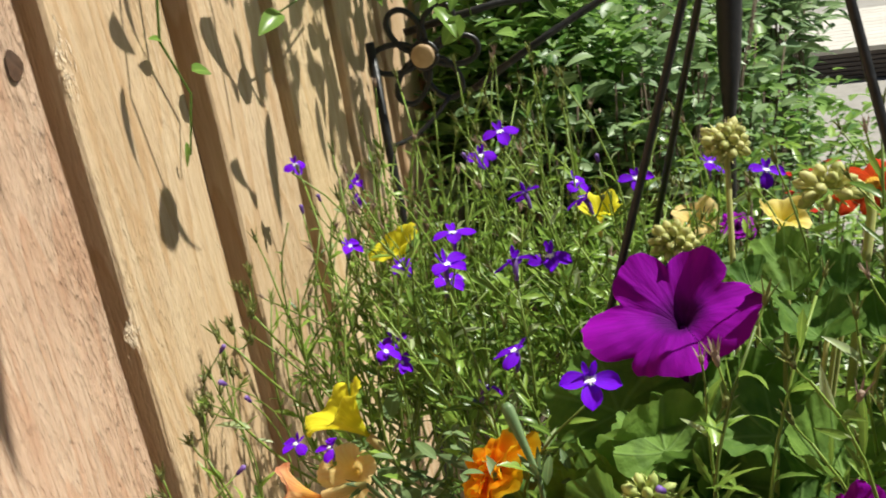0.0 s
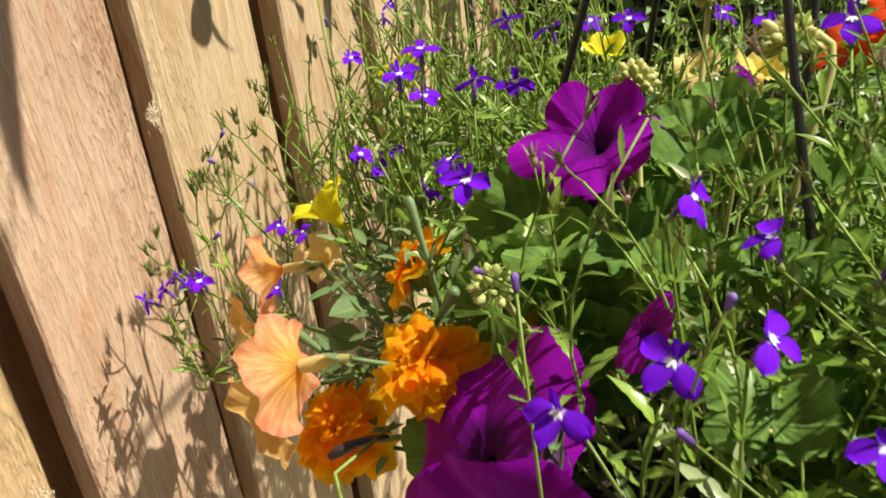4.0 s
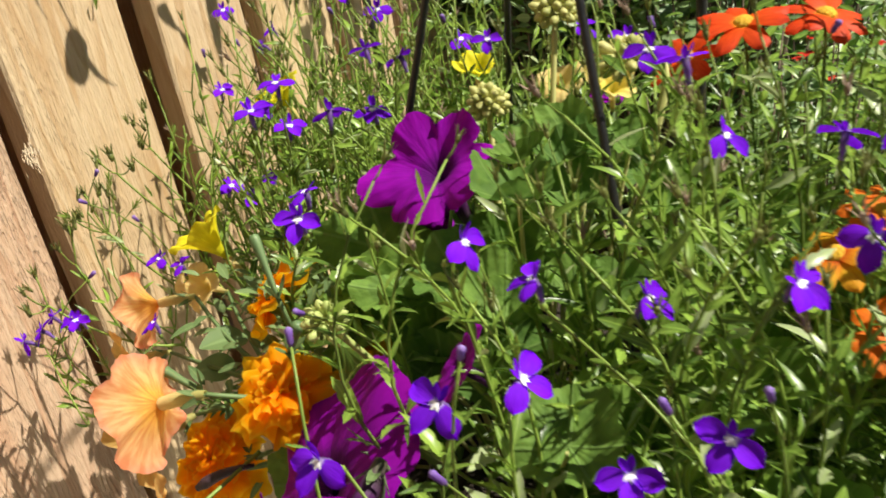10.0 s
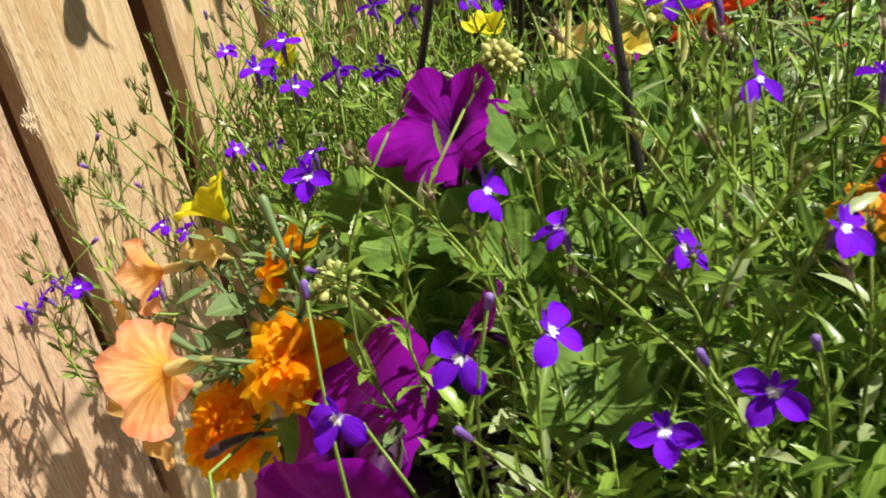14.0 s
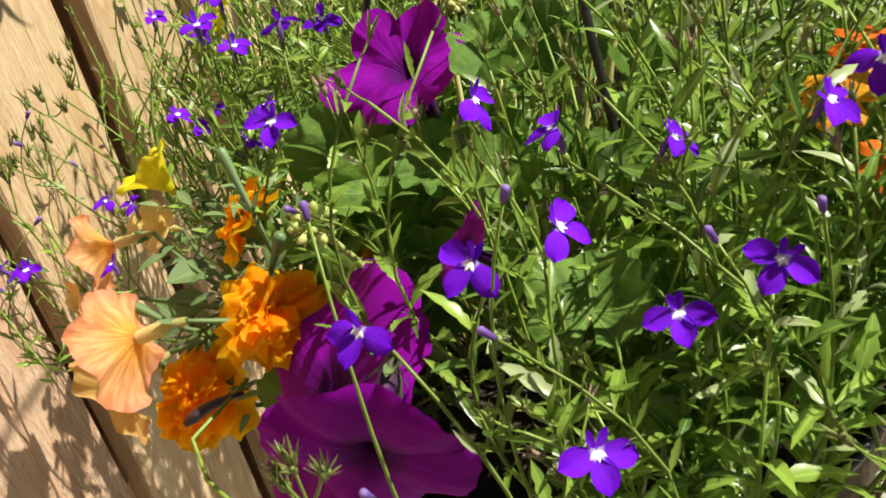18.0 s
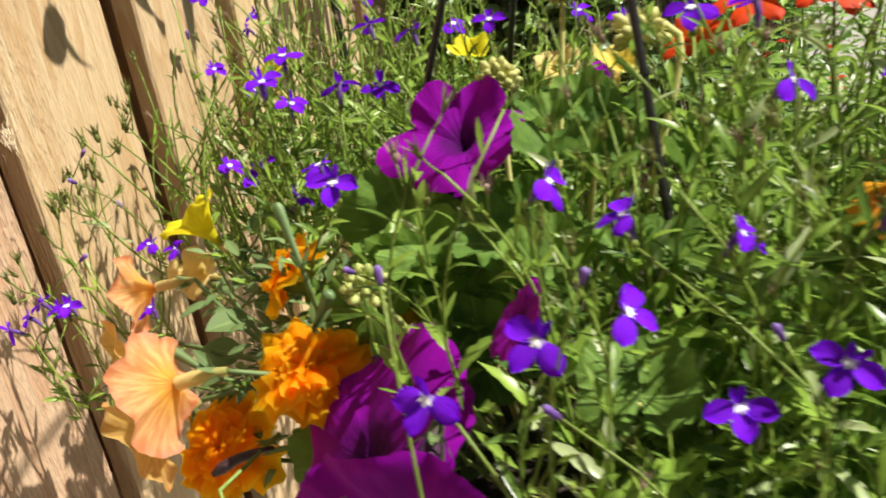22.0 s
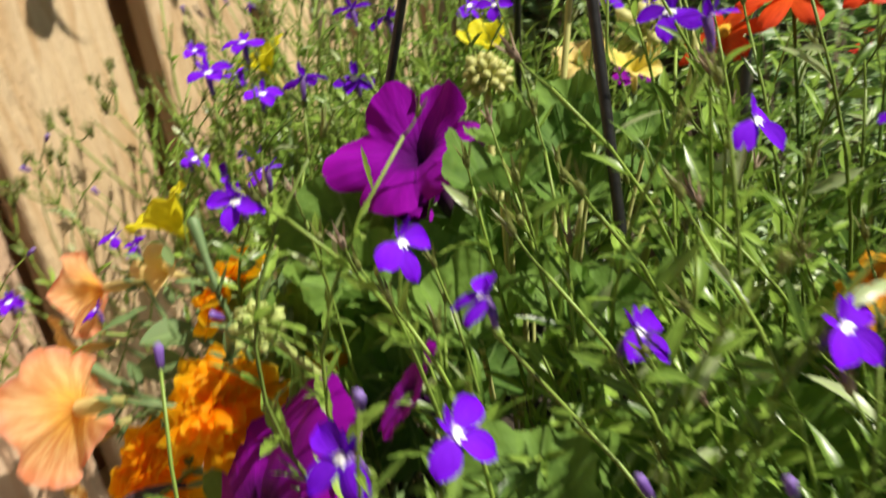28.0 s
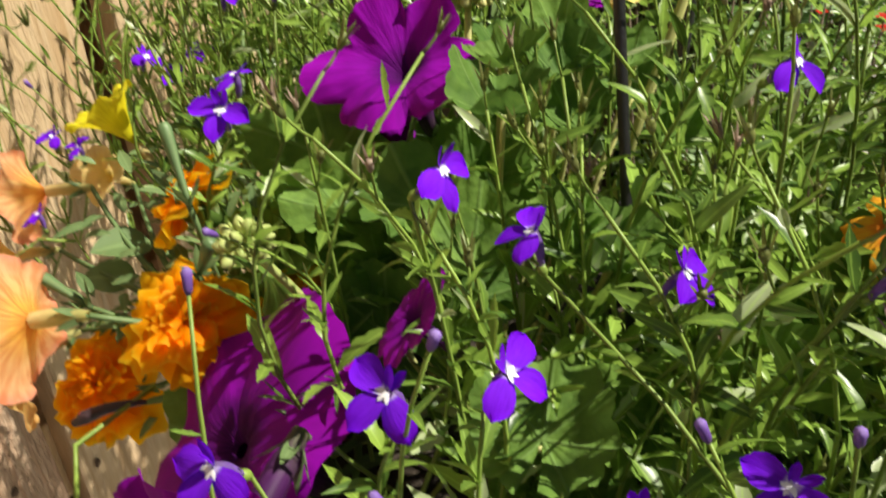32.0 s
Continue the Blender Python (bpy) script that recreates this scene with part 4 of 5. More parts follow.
def petunia(plant, place, normal, radius, material, seed, ruffle=0.12, droop=0.25, label="", spin=0.0, tilt=None, depth=0.7, cut=0.2, lobes=None):
    m = facing(normal, place, 1.0, spin)
    co = part("flower", trumpet(radius, seed, depth, ruffle, droop, tilt, cut, 0.05 if material is PURPLE else 0.07, 5.0 if material is PURPLE else 1.25 if material in (PEACH, APRICOT) else 1.5, lobes), material, plant, label, m=m)
    z0 = -depth * radius
    bl = radius * 0.95
    part("tube", Shape().put(*tube([(0, 0, z0 * 1.02), (0, 0, z0 - bl * 0.35), (0, -0.001, z0 - bl * 0.7), (0, -0.002, z0 - bl)], (radius * 0.12, radius * 0.13, radius * 0.11, radius * 0.07), 10, False)), DARKTUBE if material is PURPLE else PALETUBE, co, local=True)
    cal = Shape()
    for i in range(5):
        a = i * 1.2566
        cal.put(*leaf(radius * 0.5, radius * 0.12, -0.15, 0.1, nu=4), m=basis((0.4 * math.cos(a), 0.4 * math.sin(a), 0.9), (math.cos(a), math.sin(a), -0.3), (0, -0.002, z0 - bl)))
    part("calyx", cal, PETLEAF, co, local=True)
    if radius > 0.04 and depth > 0.3:  # grains of pollen scattered on the open face
        r = np.random.default_rng(seed)
        pv = np.array([v.co for v in co.data.vertices])
        dots = Shape()
        for k in r.integers(900, len(pv), 26):
            q = pv[k] + (*r.normal(0, 0.0007, 2), 0.0003)
            w = r.uniform(0.0002, 0.00045)
            dots.put([q + (w, 0, 0), q + (-w, 0, 0), q + (0, w, 0), q + (0, -w, 0), q + (0, 0, w), q - (0, 0, w)],
                     [(0, 2, 4), (2, 1, 4), (1, 3, 4), (3, 0, 4), (2, 0, 5), (1, 2, 5), (3, 1, 5), (0, 3, 5)])
        part("pollen", dots, POLLEN, co, "pale pollen grains", local=True)
    end = world_of(co) @ Vector((0, -0.002, z0 - bl))
    return end


def petunia_plant(label, root, blooms, leaves=18, spread=0.05, leaf_size=0.035):
    plant = thing("petunia_plant", label, "flowering plant", "petunias in the basket", place=root)
    for place, normal, radius, material, seed, ruffle, droop, *more in blooms:
        end = petunia(plant, place, normal, radius, material, seed, ruffle=ruffle, droop=droop, tilt=more[0] if more else None, depth=more[1] if len(more) > 1 else 1.0 if material is YELLOW else 0.7, cut=more[2] if len(more) > 2 else 0.2, lobes=more[3] if len(more) > 3 else None)
        part("stem", Shape().put(*tube(bend(root, end, rng.uniform(-0.01, 0.02), rng.normal(0, 0.008, 3)), np.linspace(0.0022, 0.0014, 8), 7)), PETLEAF, plant)
    for _ in range(leaves):
        b = blooms[rng.integers(len(blooms))][0]
        s = rng.uniform(0.15, 0.62)
        p = Vector(root).lerp(Vector(b), s) + Vector(rng.normal(0, spread * 0.5, 3)) * 0.8 - Vector((0, 0, 0.02))
        p.x, p.y = max(p.x, -0.235), max(p.y, 0.355)
        l = leaf_size * rng.uniform(0.6, 1.2)
        a = rng.uniform(0, 6.28)
        part("leaf", Shape().put(*leaf(l, l * (0.3 if leaf_size < 0.03 else 0.45), rng.uniform(0, 0.4), 0.12, 0.8, 7, 4)), PETLEAF, plant, m=basis((math.cos(a), math.sin(a), rng.uniform(-0.2, 0.8)), (0, 0, 1), p))
    return plant


petunia_plant("petunia with broad velvety purple flowers", (0.0, 0.36, 1.13),
              [((-0.012, 0.456, 1.284), (-0.2, -0.36, 0.9), 0.041, PURPLE, 3, 0.12, 0.02, None, 0.3, 0.3, ((20, 1.08, 0.08), (85, 0.84, 0.42), (160, 0.86, 0.5), (218, 1.26, 0.1), (270, 0.9, -0.16))),
               ((-0.034, 0.458, 1.254), (-0.3, -0.85, 0.2), 0.028, PURPLE, 4, 0.16, 0.15, None, 0.3, 0.25),
               ((-0.025, 0.299, 1.177), (-0.46, -0.5, 0.72), 0.07, PURPLE, 8, 0.13, 0.1, (0.02, 0.0, -0.1, -0.25, -0.12), 0.12, 0.06),
               ((0.025, 0.236, 1.202), (0.05, -0.95, -0.25), 0.046, PURPLE, 5, 0.1, 0.04, (-0.02, -0.06, -0.1, 0.0, -0.06), 0.2, 0.1),
               ((0.052, 0.322, 1.248), (-0.65, -0.35, 0.65), 0.022, PURPLE, 9, 0.16, -0.2, (0.2, 0.1, -0.1, 0.0, 0.1), 0.3),
               ((0.03, 0.68, 1.248), (0.1, -0.5, 0.8), 0.014, PURPLE, 6, 0.2, 0.2, None, 0.3)], 9, 0.05, 0.026)
peach = petunia_plant("petunia with peach and apricot flowers hanging beside the fence", (-0.07, 0.37, 1.17),
              [((-0.155, 0.316, 1.191), (-0.92, -0.15, -0.3), 0.034, PEACH, 11, 0.26, -0.02, (0.02, 0.05, 0.1, 0.08, 0.0), 0.45, 0.12),
               ((-0.188, 0.318, 1.143), (-0.35, -0.8, -0.1), 0.032, APRICOT, 13, 0.14, 0.0, (-0.05, -0.05, 0.0, -0.1, -0.1), 0.6, 0.1),
               ((-0.238, 0.405, 1.193), (-0.9, -0.35, -0.15), 0.028, PEACH, 12, 0.22, 0.05, (-0.1, -0.15, 0.05, -0.05, -0.15), 0.75, 0.12),
               ((-0.25, 0.388, 1.156), (-0.5, -0.75, 0.1), 0.025, APRICOT, 15, 0.14, 0.0, (0.05, 0.0, -0.05, 0.05, 0.0), 0.5, 0.12),
               ((-0.216, 0.448, 1.187), (-0.1, -0.8, 0.5), 0.019, CREAM, 14, 0.14, 0.15)], 30, 0.05, 0.022)
for place, way, length in (((-0.15, 0.412, 1.178), (-0.3, -0.7, 0.35), 0.034), ((-0.13, 0.395, 1.172), (0.5, -0.6, 0.3), 0.036), ((-0.155, 0.4, 1.16), (-0.6, -0.4, 0.2), 0.03), ((-0.11, 0.42, 1.185), (0.7, -0.2, 0.5), 0.032)):
    part("leaf", Shape().put(*leaf(length, length * 0.72, 0.2, 0.1, 0.8, 9, 6)), PETLEAF, peach, "broad grey-green leaf", m=basis(way, (0, -0.5, 0.85), place))
petunia_plant("petunia with clear yellow trumpet flowers", (-0.17, 0.5, 1.14),
              [((-0.234, 0.481, 1.22), (-0.58, -0.1, 0.82), 0.025, YELLOW, 21, 0.16, 0.0, (-0.05, -0.12, -0.1, -0.05, -0.05), 1.4, 0.14),
               ((-0.213, 0.59, 1.288), (-0.3, -0.25, 0.88), 0.021, YELLOW, 22, 0.2, 0.05, (0.0, -0.05, -0.15, -0.05, 0.0), 1.0, 0.16)], 12, 0.05, 0.03)
petunia_plant("petunia with pale yellow and peach flowers among geraniums", (0.03, 0.62, 1.16),
              [((-0.068, 0.66, 1.282), (0.1, -0.25, 0.95), 0.017, YELLOW, 23, 0.2, 0.2),
               ((0.0, 0.66, 1.268), (0.1, -0.5, 0.8), 0.018, CREAM, 24, 0.2, 0.1),
               ((0.056, 0.6, 1.285), (0.1, -0.4, 0.8), 0.017, PRIMROSE, 25, 0.25, 0.1)], 14)


# ---- unopened petunia buds and small hairy leaves ----
pb = thing("petunia_plant", "petunia shoots with furled greenish buds and small leaves", "flowering plant", "petunias in the basket", place=(-0.08, 0.38, 1.15))
for foot, top, width in (((-0.08, 0.37, 1.24), (-0.094, 0.38, 1.276), 0.0027), ((-0.075, 0.36, 1.21), (-0.055, 0.35, 1.24), 0.003), ((-0.15, 0.36, 1.17), (-0.165, 0.345, 1.2), 0.003)):
    ax = np.array(top) - np.array(foot)
    bud = part("flower_bud", Shape().put(*tube([np.array(foot) + ax * k for k in (0, 0.2, 0.5, 0.8, 0.94, 1.0)], [width * w for w in (0.5, 0.6, 0.8, 1.15, 1.2, 0.7)], 10)), GREYLEAF, pb, "furled pale green bud")
    cal = Shape()
    for i in range(5):
        a = i * 1.2566
        cal.put(*leaf(0.016, 0.0035, -0.2, 0.15, nu=4), m=basis(np.array((0.5 * math.cos(a), 0.5 * math.sin(a), 0)) + ax / np.linalg.norm(ax), (math.cos(a), math.sin(a), -0.3), foot))
    part("calyx", cal, PETLEAF, bud)
    part("stem", Shape().put(*tube(bend((-0.08, 0.39, 1.13), foot, 0.0), 0.0015, 6)), PETLEAF, pb)
for _ in range(60):
    p = Vector((rng.uniform(-0.17, -0.06), rng.uniform(0.37, 0.46), rng.uniform(1.16, 1.23)))
    a = rng.uniform(0, 6.28)
    l = rng.uniform(0.01, 0.022)
    part("leaf", Shape().put(*leaf(l, l * 0.34, rng.uniform(0, 0.5), 0.15, 0.9, 6, 2)), PETLEAF, pb, m=basis((math.cos(a), math.sin(a) - 0.3, rng.uniform(0.0, 1.2)), (0, -0.2, 1), p))


# ---- marigolds ----
def mari_petal(length, width, seed):
    ph = np.random.default_rng(seed).uniform(0, 6, 3)

    def fn(u, v):
        s = 2 * v - 1
        w = width * 0.5 * (0.3 + 0.7 * u ** 0.7)
        tip = length * (u + 0.09 * u * math.cos(2.6 * s * 2.2 + ph[2]) - 0.2 * u * s * s)
        return (s * w, tip, length * (0.05 * math.sin(3 * u + ph[0]) - 0.22 * u * u + 0.14 * u * math.sin(3.8 * s + ph[1])))

    return Shape().put(*sheet(6, 8, fn)).mesh("petal", MARIGOLD)


MPETALS = [mari_petal(0.0125, 0.0125, i) for i in range(6)]


def feathery(length):
    """A divided marigold leaf."""
    s = Shape().put(*tube(bend((0, 0, 0), (0, length, 0), 0.1 * length, n=5), 0.0006, 4))
    for k in range(6):
        y = length * (0.2 + 0.14 * k)
        for q in (-1, 1):
            l = length * 0.42 * math.sin(math.pi * (0.25 + 0.12 * k))
            s.put(*leaf(l, l * 0.24, 0.2, 0.2, 0.9, 5, 2), m=basis((q, 0.7, 0.1), (0, 0, 1), (0, y, -0.1 * length)))
    s.put(*leaf(length * 0.3, length * 0.07, 0.2, 0.2), m=Matrix.Translation((0, length, 0)))
    return s


FEATHER = [feathery(l).mesh("leaf", MARLEAF) for l in (0.02, 0.028, 0.036)]


def marigold(plant, place, normal, size, petals=46):
    head = part("flower_head", Shape().put(*tube([(0, 0, -0.014), (0, 0, -0.008), (0, 0, 0.0)], (0.0035, 0.0065, 0.008), 10)), MARLEAF, plant, m=facing(normal, place, size))
    for i in range(petals):
        t = i / petals
        a = i * 2.39996 + rng.normal(0, 0.12)
        lift = -0.05 + 0.8 * t ** 1.2 + rng.normal(0, 0.2)
        r = 0.005 * (1 - t)
        k = (1.5 - 1.1 * t ** 0.9) * rng.uniform(0.85, 1.15)
        m = Matrix.Rotation(a, 4, "Z") @ Matrix.Translation((0, r, 0.001 + 0.004 * t)) @ Matrix.Rotation(lift, 4, "X") @ Matrix.Diagonal((k, k, k, 1))
        part("petal", MPETALS[rng.integers(6)], MARIGOLD, head, m=m, local=True)
    return world_of(head) @ Vector((0, 0, -0.014))


mg = thing("marigold_plant", "French marigold with ruffled bright orange flower heads", "flowering plant", place=(-0.05, 0.38, 1.12))
for place, normal, size in (((-0.076, 0.347, 1.19), (0.12, -0.5, 0.86), 1.5), ((-0.152, 0.355, 1.118), (-0.1, -0.6, 0.78), 1.65), ((-0.112, 0.407, 1.215), (-0.75, -0.2, 0.6), 1.3), ((-0.03, 0.372, 1.185), (0.1, -0.5, 0.85), 1.2)):
    end = marigold(mg, place, normal, size)
    part("stalk", Shape().put(*tube(bend((-0.09, 0.43, 1.05), end, 0.0), 0.0016, 7)), MARLEAF, mg)
for _ in range(34):
    a = rng.uniform(0, 6.28)
    p = Vector((rng.uniform(-0.16, 0.0), rng.uniform(0.39, 0.47), rng.uniform(1.13, 1.2)))
    part("leaf", FEATHER[rng.integers(3)], MARLEAF, mg, m=basis((math.cos(a), math.sin(a) - 0.4, rng.uniform(0.1, 1.0)), (0, 0, 1), p))
wl = Shape().put(*tube(bend((-0.1, 0.332, 1.146), (-0.13, 0.312, 1.139), -0.003), (0.0012, 0.0018, 0.0022, 0.0026, 0.003, 0.0034, 0.0036, 0.002), 9))
part("withered_flower", wl, DRYBROWN, mg, "dark shrivelled spent flower")


part("hanging_stem", Shape().put(*tube([(-0.1, 0.34, 1.15), (-0.118, 0.3, 1.14), (-0.095, 0.274, 1.138), (-0.064, 0.253, 1.143), (-0.027, 0.235, 1.15), (0.01, 0.231, 1.15)], 0.0014, 7)), STEM, mg, "thin green trailing stem")


# ---- bidens: orange-red daisies ----
def daisy(plant, place, normal, size, material, petals=8):
    head = part("flower_head", Shape().put(*sheet(5, 14, lambda u, v: (0.0048 * math.sin(u * 1.57) * math.cos(6.2832 * v), 0.0048 * math.sin(u * 1.57) * math.sin(6.2832 * v), 0.003 * math.cos(u * 1.57)), True)), DISC, plant, "golden centre", m=facing(normal, place, size))

    def fn(u, v):
        s = 2 * v - 1
        w = 0.0052 * (0.35 + 0.65 * math.sin(math.pi * (0.12 + 0.62 * u))) * max(0.0, 1 - u ** 9) ** 0.5
        return (s * w, 0.003 + 0.019 * u, -0.004 * u * u + 0.0018 * (1 - s * s) * u)

    me = Shape().put(*sheet(7, 4, fn)).mesh("petal", material)
    for i in range(petals):
        m = Matrix.Rotation(i * 6.2832 / petals + rng.normal(0, 0.08), 4, "Z") @ Matrix.Rotation(rng.normal(0.05, 0.18), 4, "X")
        part("petal", me, material, head, m=m, local=True)
    return world_of(head) @ Vector((0, 0, -0.001))


bd = thing("bidens_plant", "bidens with orange-red daisy flowers and golden centres", "flowering plant", place=(0.2, 0.45, 1.13))
for place, normal, size, mat in (((0.144, 0.588, 1.326), (-0.1, -0.25, 0.95), 1.3, DAISY), ((0.108, 0.595, 1.302), (-0.5, -0.3, 0.8), 1.25, DAISY), ((0.19, 0.6, 1.326), (0.15, -0.2, 0.95), 1.2, DAISY), ((0.208, 0.392, 1.28), (-0.1, -0.4, 0.85), 0.95, DAISYGOLD), ((0.226, 0.415, 1.29), (0.3, -0.2, 0.9), 0.9, DAISYORANGE), ((0.235, 0.356, 1.262), (0.15, -0.45, 0.85), 1.0, DAISYORANGE), ((0.256, 0.385, 1.278), (0.4, -0.2, 0.9), 0.75, DAISYORANGE)):
    end = daisy(bd, place, normal, size, mat)
    part("stalk", Shape().put(*tube(bend((0.2 + (end[0] - 0.2) * 0.5, 0.45 + (end[1] - 0.45) * 0.5, 1.13), end, 0), 0.0011, 6)), MARLEAF, bd)
for _ in range(40):
    a = rng.uniform(0, 6.28)
    p = Vector((rng.uniform(0.08, 0.3), rng.uniform(0.3, 0.62), rng.uniform(1.15, 1.24)))
    part("leaf", FEATHER[rng.integers(3)], MARLEAF, bd, m=basis((math.cos(a), math.sin(a), rng.uniform(0.0, 0.9)), (0, 0, 1), p))


# ---- geraniums ----
def round_leaf(radius, seed, cup=0.25, ruffle=0.1):
    """A kidney-shaped scalloped leaf; stalk meets it at the origin, the notch towards -y."""
    r = np.random.default_rng(seed)
    ph = r.uniform(0, 6, 4)

    def fn(u, v):
        a = -math.pi / 2 + 0.16 + (2 * math.pi - 0.32) * v
        sc = 1 + 0.11 * abs(math.sin(5.5 * a + ph[0])) * u ** 3 + 0.04 * abs(math.sin(16.5 * a + ph[1])) * u ** 5 + 0.04 * math.sin(5 * a + ph[1])
        rr = radius * u * sc * (1 - 0.12 * math.cos(a + math.pi / 2))
        fold = 0.06 * math.cos(7 * a + ph[3]) * u ** 1.5 + 0.07 * math.sin(11 * a + 2 * ph[0]) * u ** 4 + 0.015 * math.sin(23 * a + ph[1] + 3 * u) * u
        return (rr * math.cos(a), rr * math.sin(a) + 0.15 * radius, radius * (cup * u * u + ruffle * u * u * math.sin(3 * a + ph[2]) + fold))

    return Shape().put(*sheet(9, 96, fn))


ger = thing("geranium_plant", "zonal geranium with scalloped green leaves and pale buds", "flowering plant", place=(0.02, 0.45, 1.13))
def geranium_leaf(place, normal, radius):
    if radius < 0.0225 and place[2] > 1.25:  # the upper leaves are small cupped bowls open to the sky
        place, normal, radius = (place[0], place[1], place[2] - 0.008), (normal[0], normal[1] * 0.25, 1.0), radius * 0.9
    part("leaf", round_leaf(radius, int(rng.integers(9999)), rng.uniform(0.6, 1.05) if radius < 0.0225 else rng.uniform(0.1, 0.4), rng.uniform(0.16, 0.34)), GERLEAF, ger, m=facing(jitter(normal, 0.17), place, 1.0, rng.normal(0, 0.7)))
    foot = (0.03 + (place[0] - 0.03) * 0.5, 0.45 + (place[1] - 0.45) * 0.5, 1.1)
    part("leaf_stalk", Shape().put(*tube(bend(foot, place, -0.01), 0.0013, 6)), BUDGREEN, ger)


for place, normal, radius in (((-0.045, 0.44, 1.228), (-0.2, -0.92, 0.2), 0.034), ((-0.022, 0.41, 1.212), (-0.1, -0.95, 0.15), 0.034), ((-0.062, 0.41, 1.2), (-0.2, -0.9, 0.2), 0.026), ((-0.048, 0.372, 1.212), (-0.35, -0.85, 0.2), 0.027),
                              ((0.056, 0.412, 1.297), (0.1, 0.1, 1.0), 0.0215), ((0.042, 0.448, 1.301), (-0.1, -0.35, 0.9), 0.018), ((0.068, 0.455, 1.294), (0.1, -0.3, 0.95), 0.017), ((0.085, 0.43, 1.288), (0.15, -0.15, 1.0), 0.018), ((0.05, 0.517, 1.288), (0.1, -0.5, 0.85), 0.018), ((0.07, 0.49, 1.289), (0.3, -0.2, 0.9), 0.014), ((0.03, 0.49, 1.29), (-0.2, -0.4, 0.85), 0.014),
                              ((0.03, 0.385, 1.25), (0.1, -0.2, 1.0), 0.026), ((0.06, 0.37, 1.24), (0.2, -0.4, 0.9), 0.022), ((0.0, 0.4, 1.213), (-0.1, -0.9, 0.25), 0.026), ((0.112, 0.385, 1.246), (0.2, -0.3, 0.9), 0.018), ((0.095, 0.38, 1.262), (0.1, -0.5, 0.85), 0.018), ((0.085, 0.53, 1.275), (0.2, -0.45, 0.85), 0.017), ((0.115, 0.47, 1.262), (0.3, -0.5, 0.8), 0.02),
                              ((0.01, 0.4, 1.215), (0.1, -0.6, 0.75), 0.028), ((0.02, 0.37, 1.19), (0.2, -0.7, 0.6), 0.028), ((-0.01, 0.37, 1.17), (0.0, -0.7, 0.6), 0.028), ((0.13, 0.34, 1.2), (0.2, -0.6, 0.75), 0.022), ((0.18, 0.36, 1.22), (0.2, -0.5, 0.8), 0.022), ((0.16, 0.29, 1.17), (0.1, -0.6, 0.75), 0.022), ((0.21, 0.31, 1.19), (0.1, -0.6, 0.75), 0.022), ((-0.085, 0.37, 1.105), (-0.1, -0.7, 0.7), 0.03), ((-0.055, 0.35, 1.12), (0.1, -0.7, 0.7), 0.032), ((-0.07, 0.38, 1.14), (0.0, -0.6, 0.75), 0.03), ((-0.04, 0.33, 1.09), (0.0, -0.8, 0.5), 0.034)):
    geranium_leaf(place, normal, radius)
for _ in range(46):
    a, r = rng.uniform(0, 6.28), 0.15 * math.sqrt(rng.uniform(0.02, 1))
    place = (0.07 + r * math.cos(a), 0.45 + 1.2 * r * math.sin(a), rng.uniform(1.14, 1.235))
    if place[0] < 0.07 and place[1] < 0.38:
        continue
    geranium_leaf(place, (rng.normal(0.15, 0.3), rng.normal(-0.5, 0.25), 0.8), rng.uniform(0.017, 0.026))


def bud_cluster(plant, place, size, count=16, skin=None, path=None):
    skin = skin or BUDGREEN
    stalk_end = Vector(place)
    c = part("flower_stalk", Shape().put(*tube(path or bend((0.02 + (place[0] - 0.02) * 0.5, 0.45 + (place[1] - 0.45) * 0.5, 1.13), place, -0.008), 0.0028 if path else 0.002, 8)), skin, plant, "pale green buds on a stalk")
    for i in range(count):
        z = 1 - 1.5 * (i + 0.5) / count
        a = i * 2.4
        r = math.sqrt(max(0, 1 - z * z))
        d = Vector((r * math.cos(a), r * math.sin(a), z))
        l = 0.0085 * rng.uniform(0.8, 1.2) * size
        b = Shape().put(*tube([(0, 0, 0), (0, 0, l * 0.4), (0, 0, l * 0.7), (0, 0, l * 1.1), (0, 0, l * 1.35)], (0.0008 * size, 0.0016 * size, 0.0031 * size, 0.0026 * size, 0.0005 * size), 8))
        for q in range(4):
            w = q * 1.57
            b.put(*leaf(l * 0.9, 0.0014 * size, -0.1, 0.2, nu=3), m=basis((0.35 * math.cos(w), 0.35 * math.sin(w), 0.9), (math.cos(w), math.sin(w), 0), (0.002 * size * math.cos(w), 0.002 * size * math.sin(w), l * 0.35)))
        part("bud", b, skin, c, m=facing(d, stalk_end + d * 0.004 * size))
    return c


bud_cluster(ger, (-0.027, 0.337, 1.252), 0.85, 22, FRESHBUD)
# a nodding cluster on a thick hooked stalk
bud_cluster(ger, (0.078, 0.56, 1.312), 1.25, 18, None, [(0.075, 0.5, 1.15), (0.0919, 0.5404, 1.2488), (0.0982, 0.5526, 1.2764), (0.1018, 0.5612, 1.2964), (0.1001, 0.5655, 1.3094), (0.0916, 0.5656, 1.3161), (0.084, 0.5629, 1.3151)])
for place, size in (((-0.014, 0.55, 1.288), 1.0), ((0.022, 0.6, 1.335), 1.1)):
    bud_cluster(ger, place, size, 30)


# ---- vine hanging on the fence ----
vine = thing("vine", "thin green climbing vine hanging over the fence top", "climbing plant", place=(-0.36, 0.7, 1.83))


def heart(l, wide=0.62):
    return leaf(l, l * wide, 0.25, 0.15, 0.7, 8, 4)


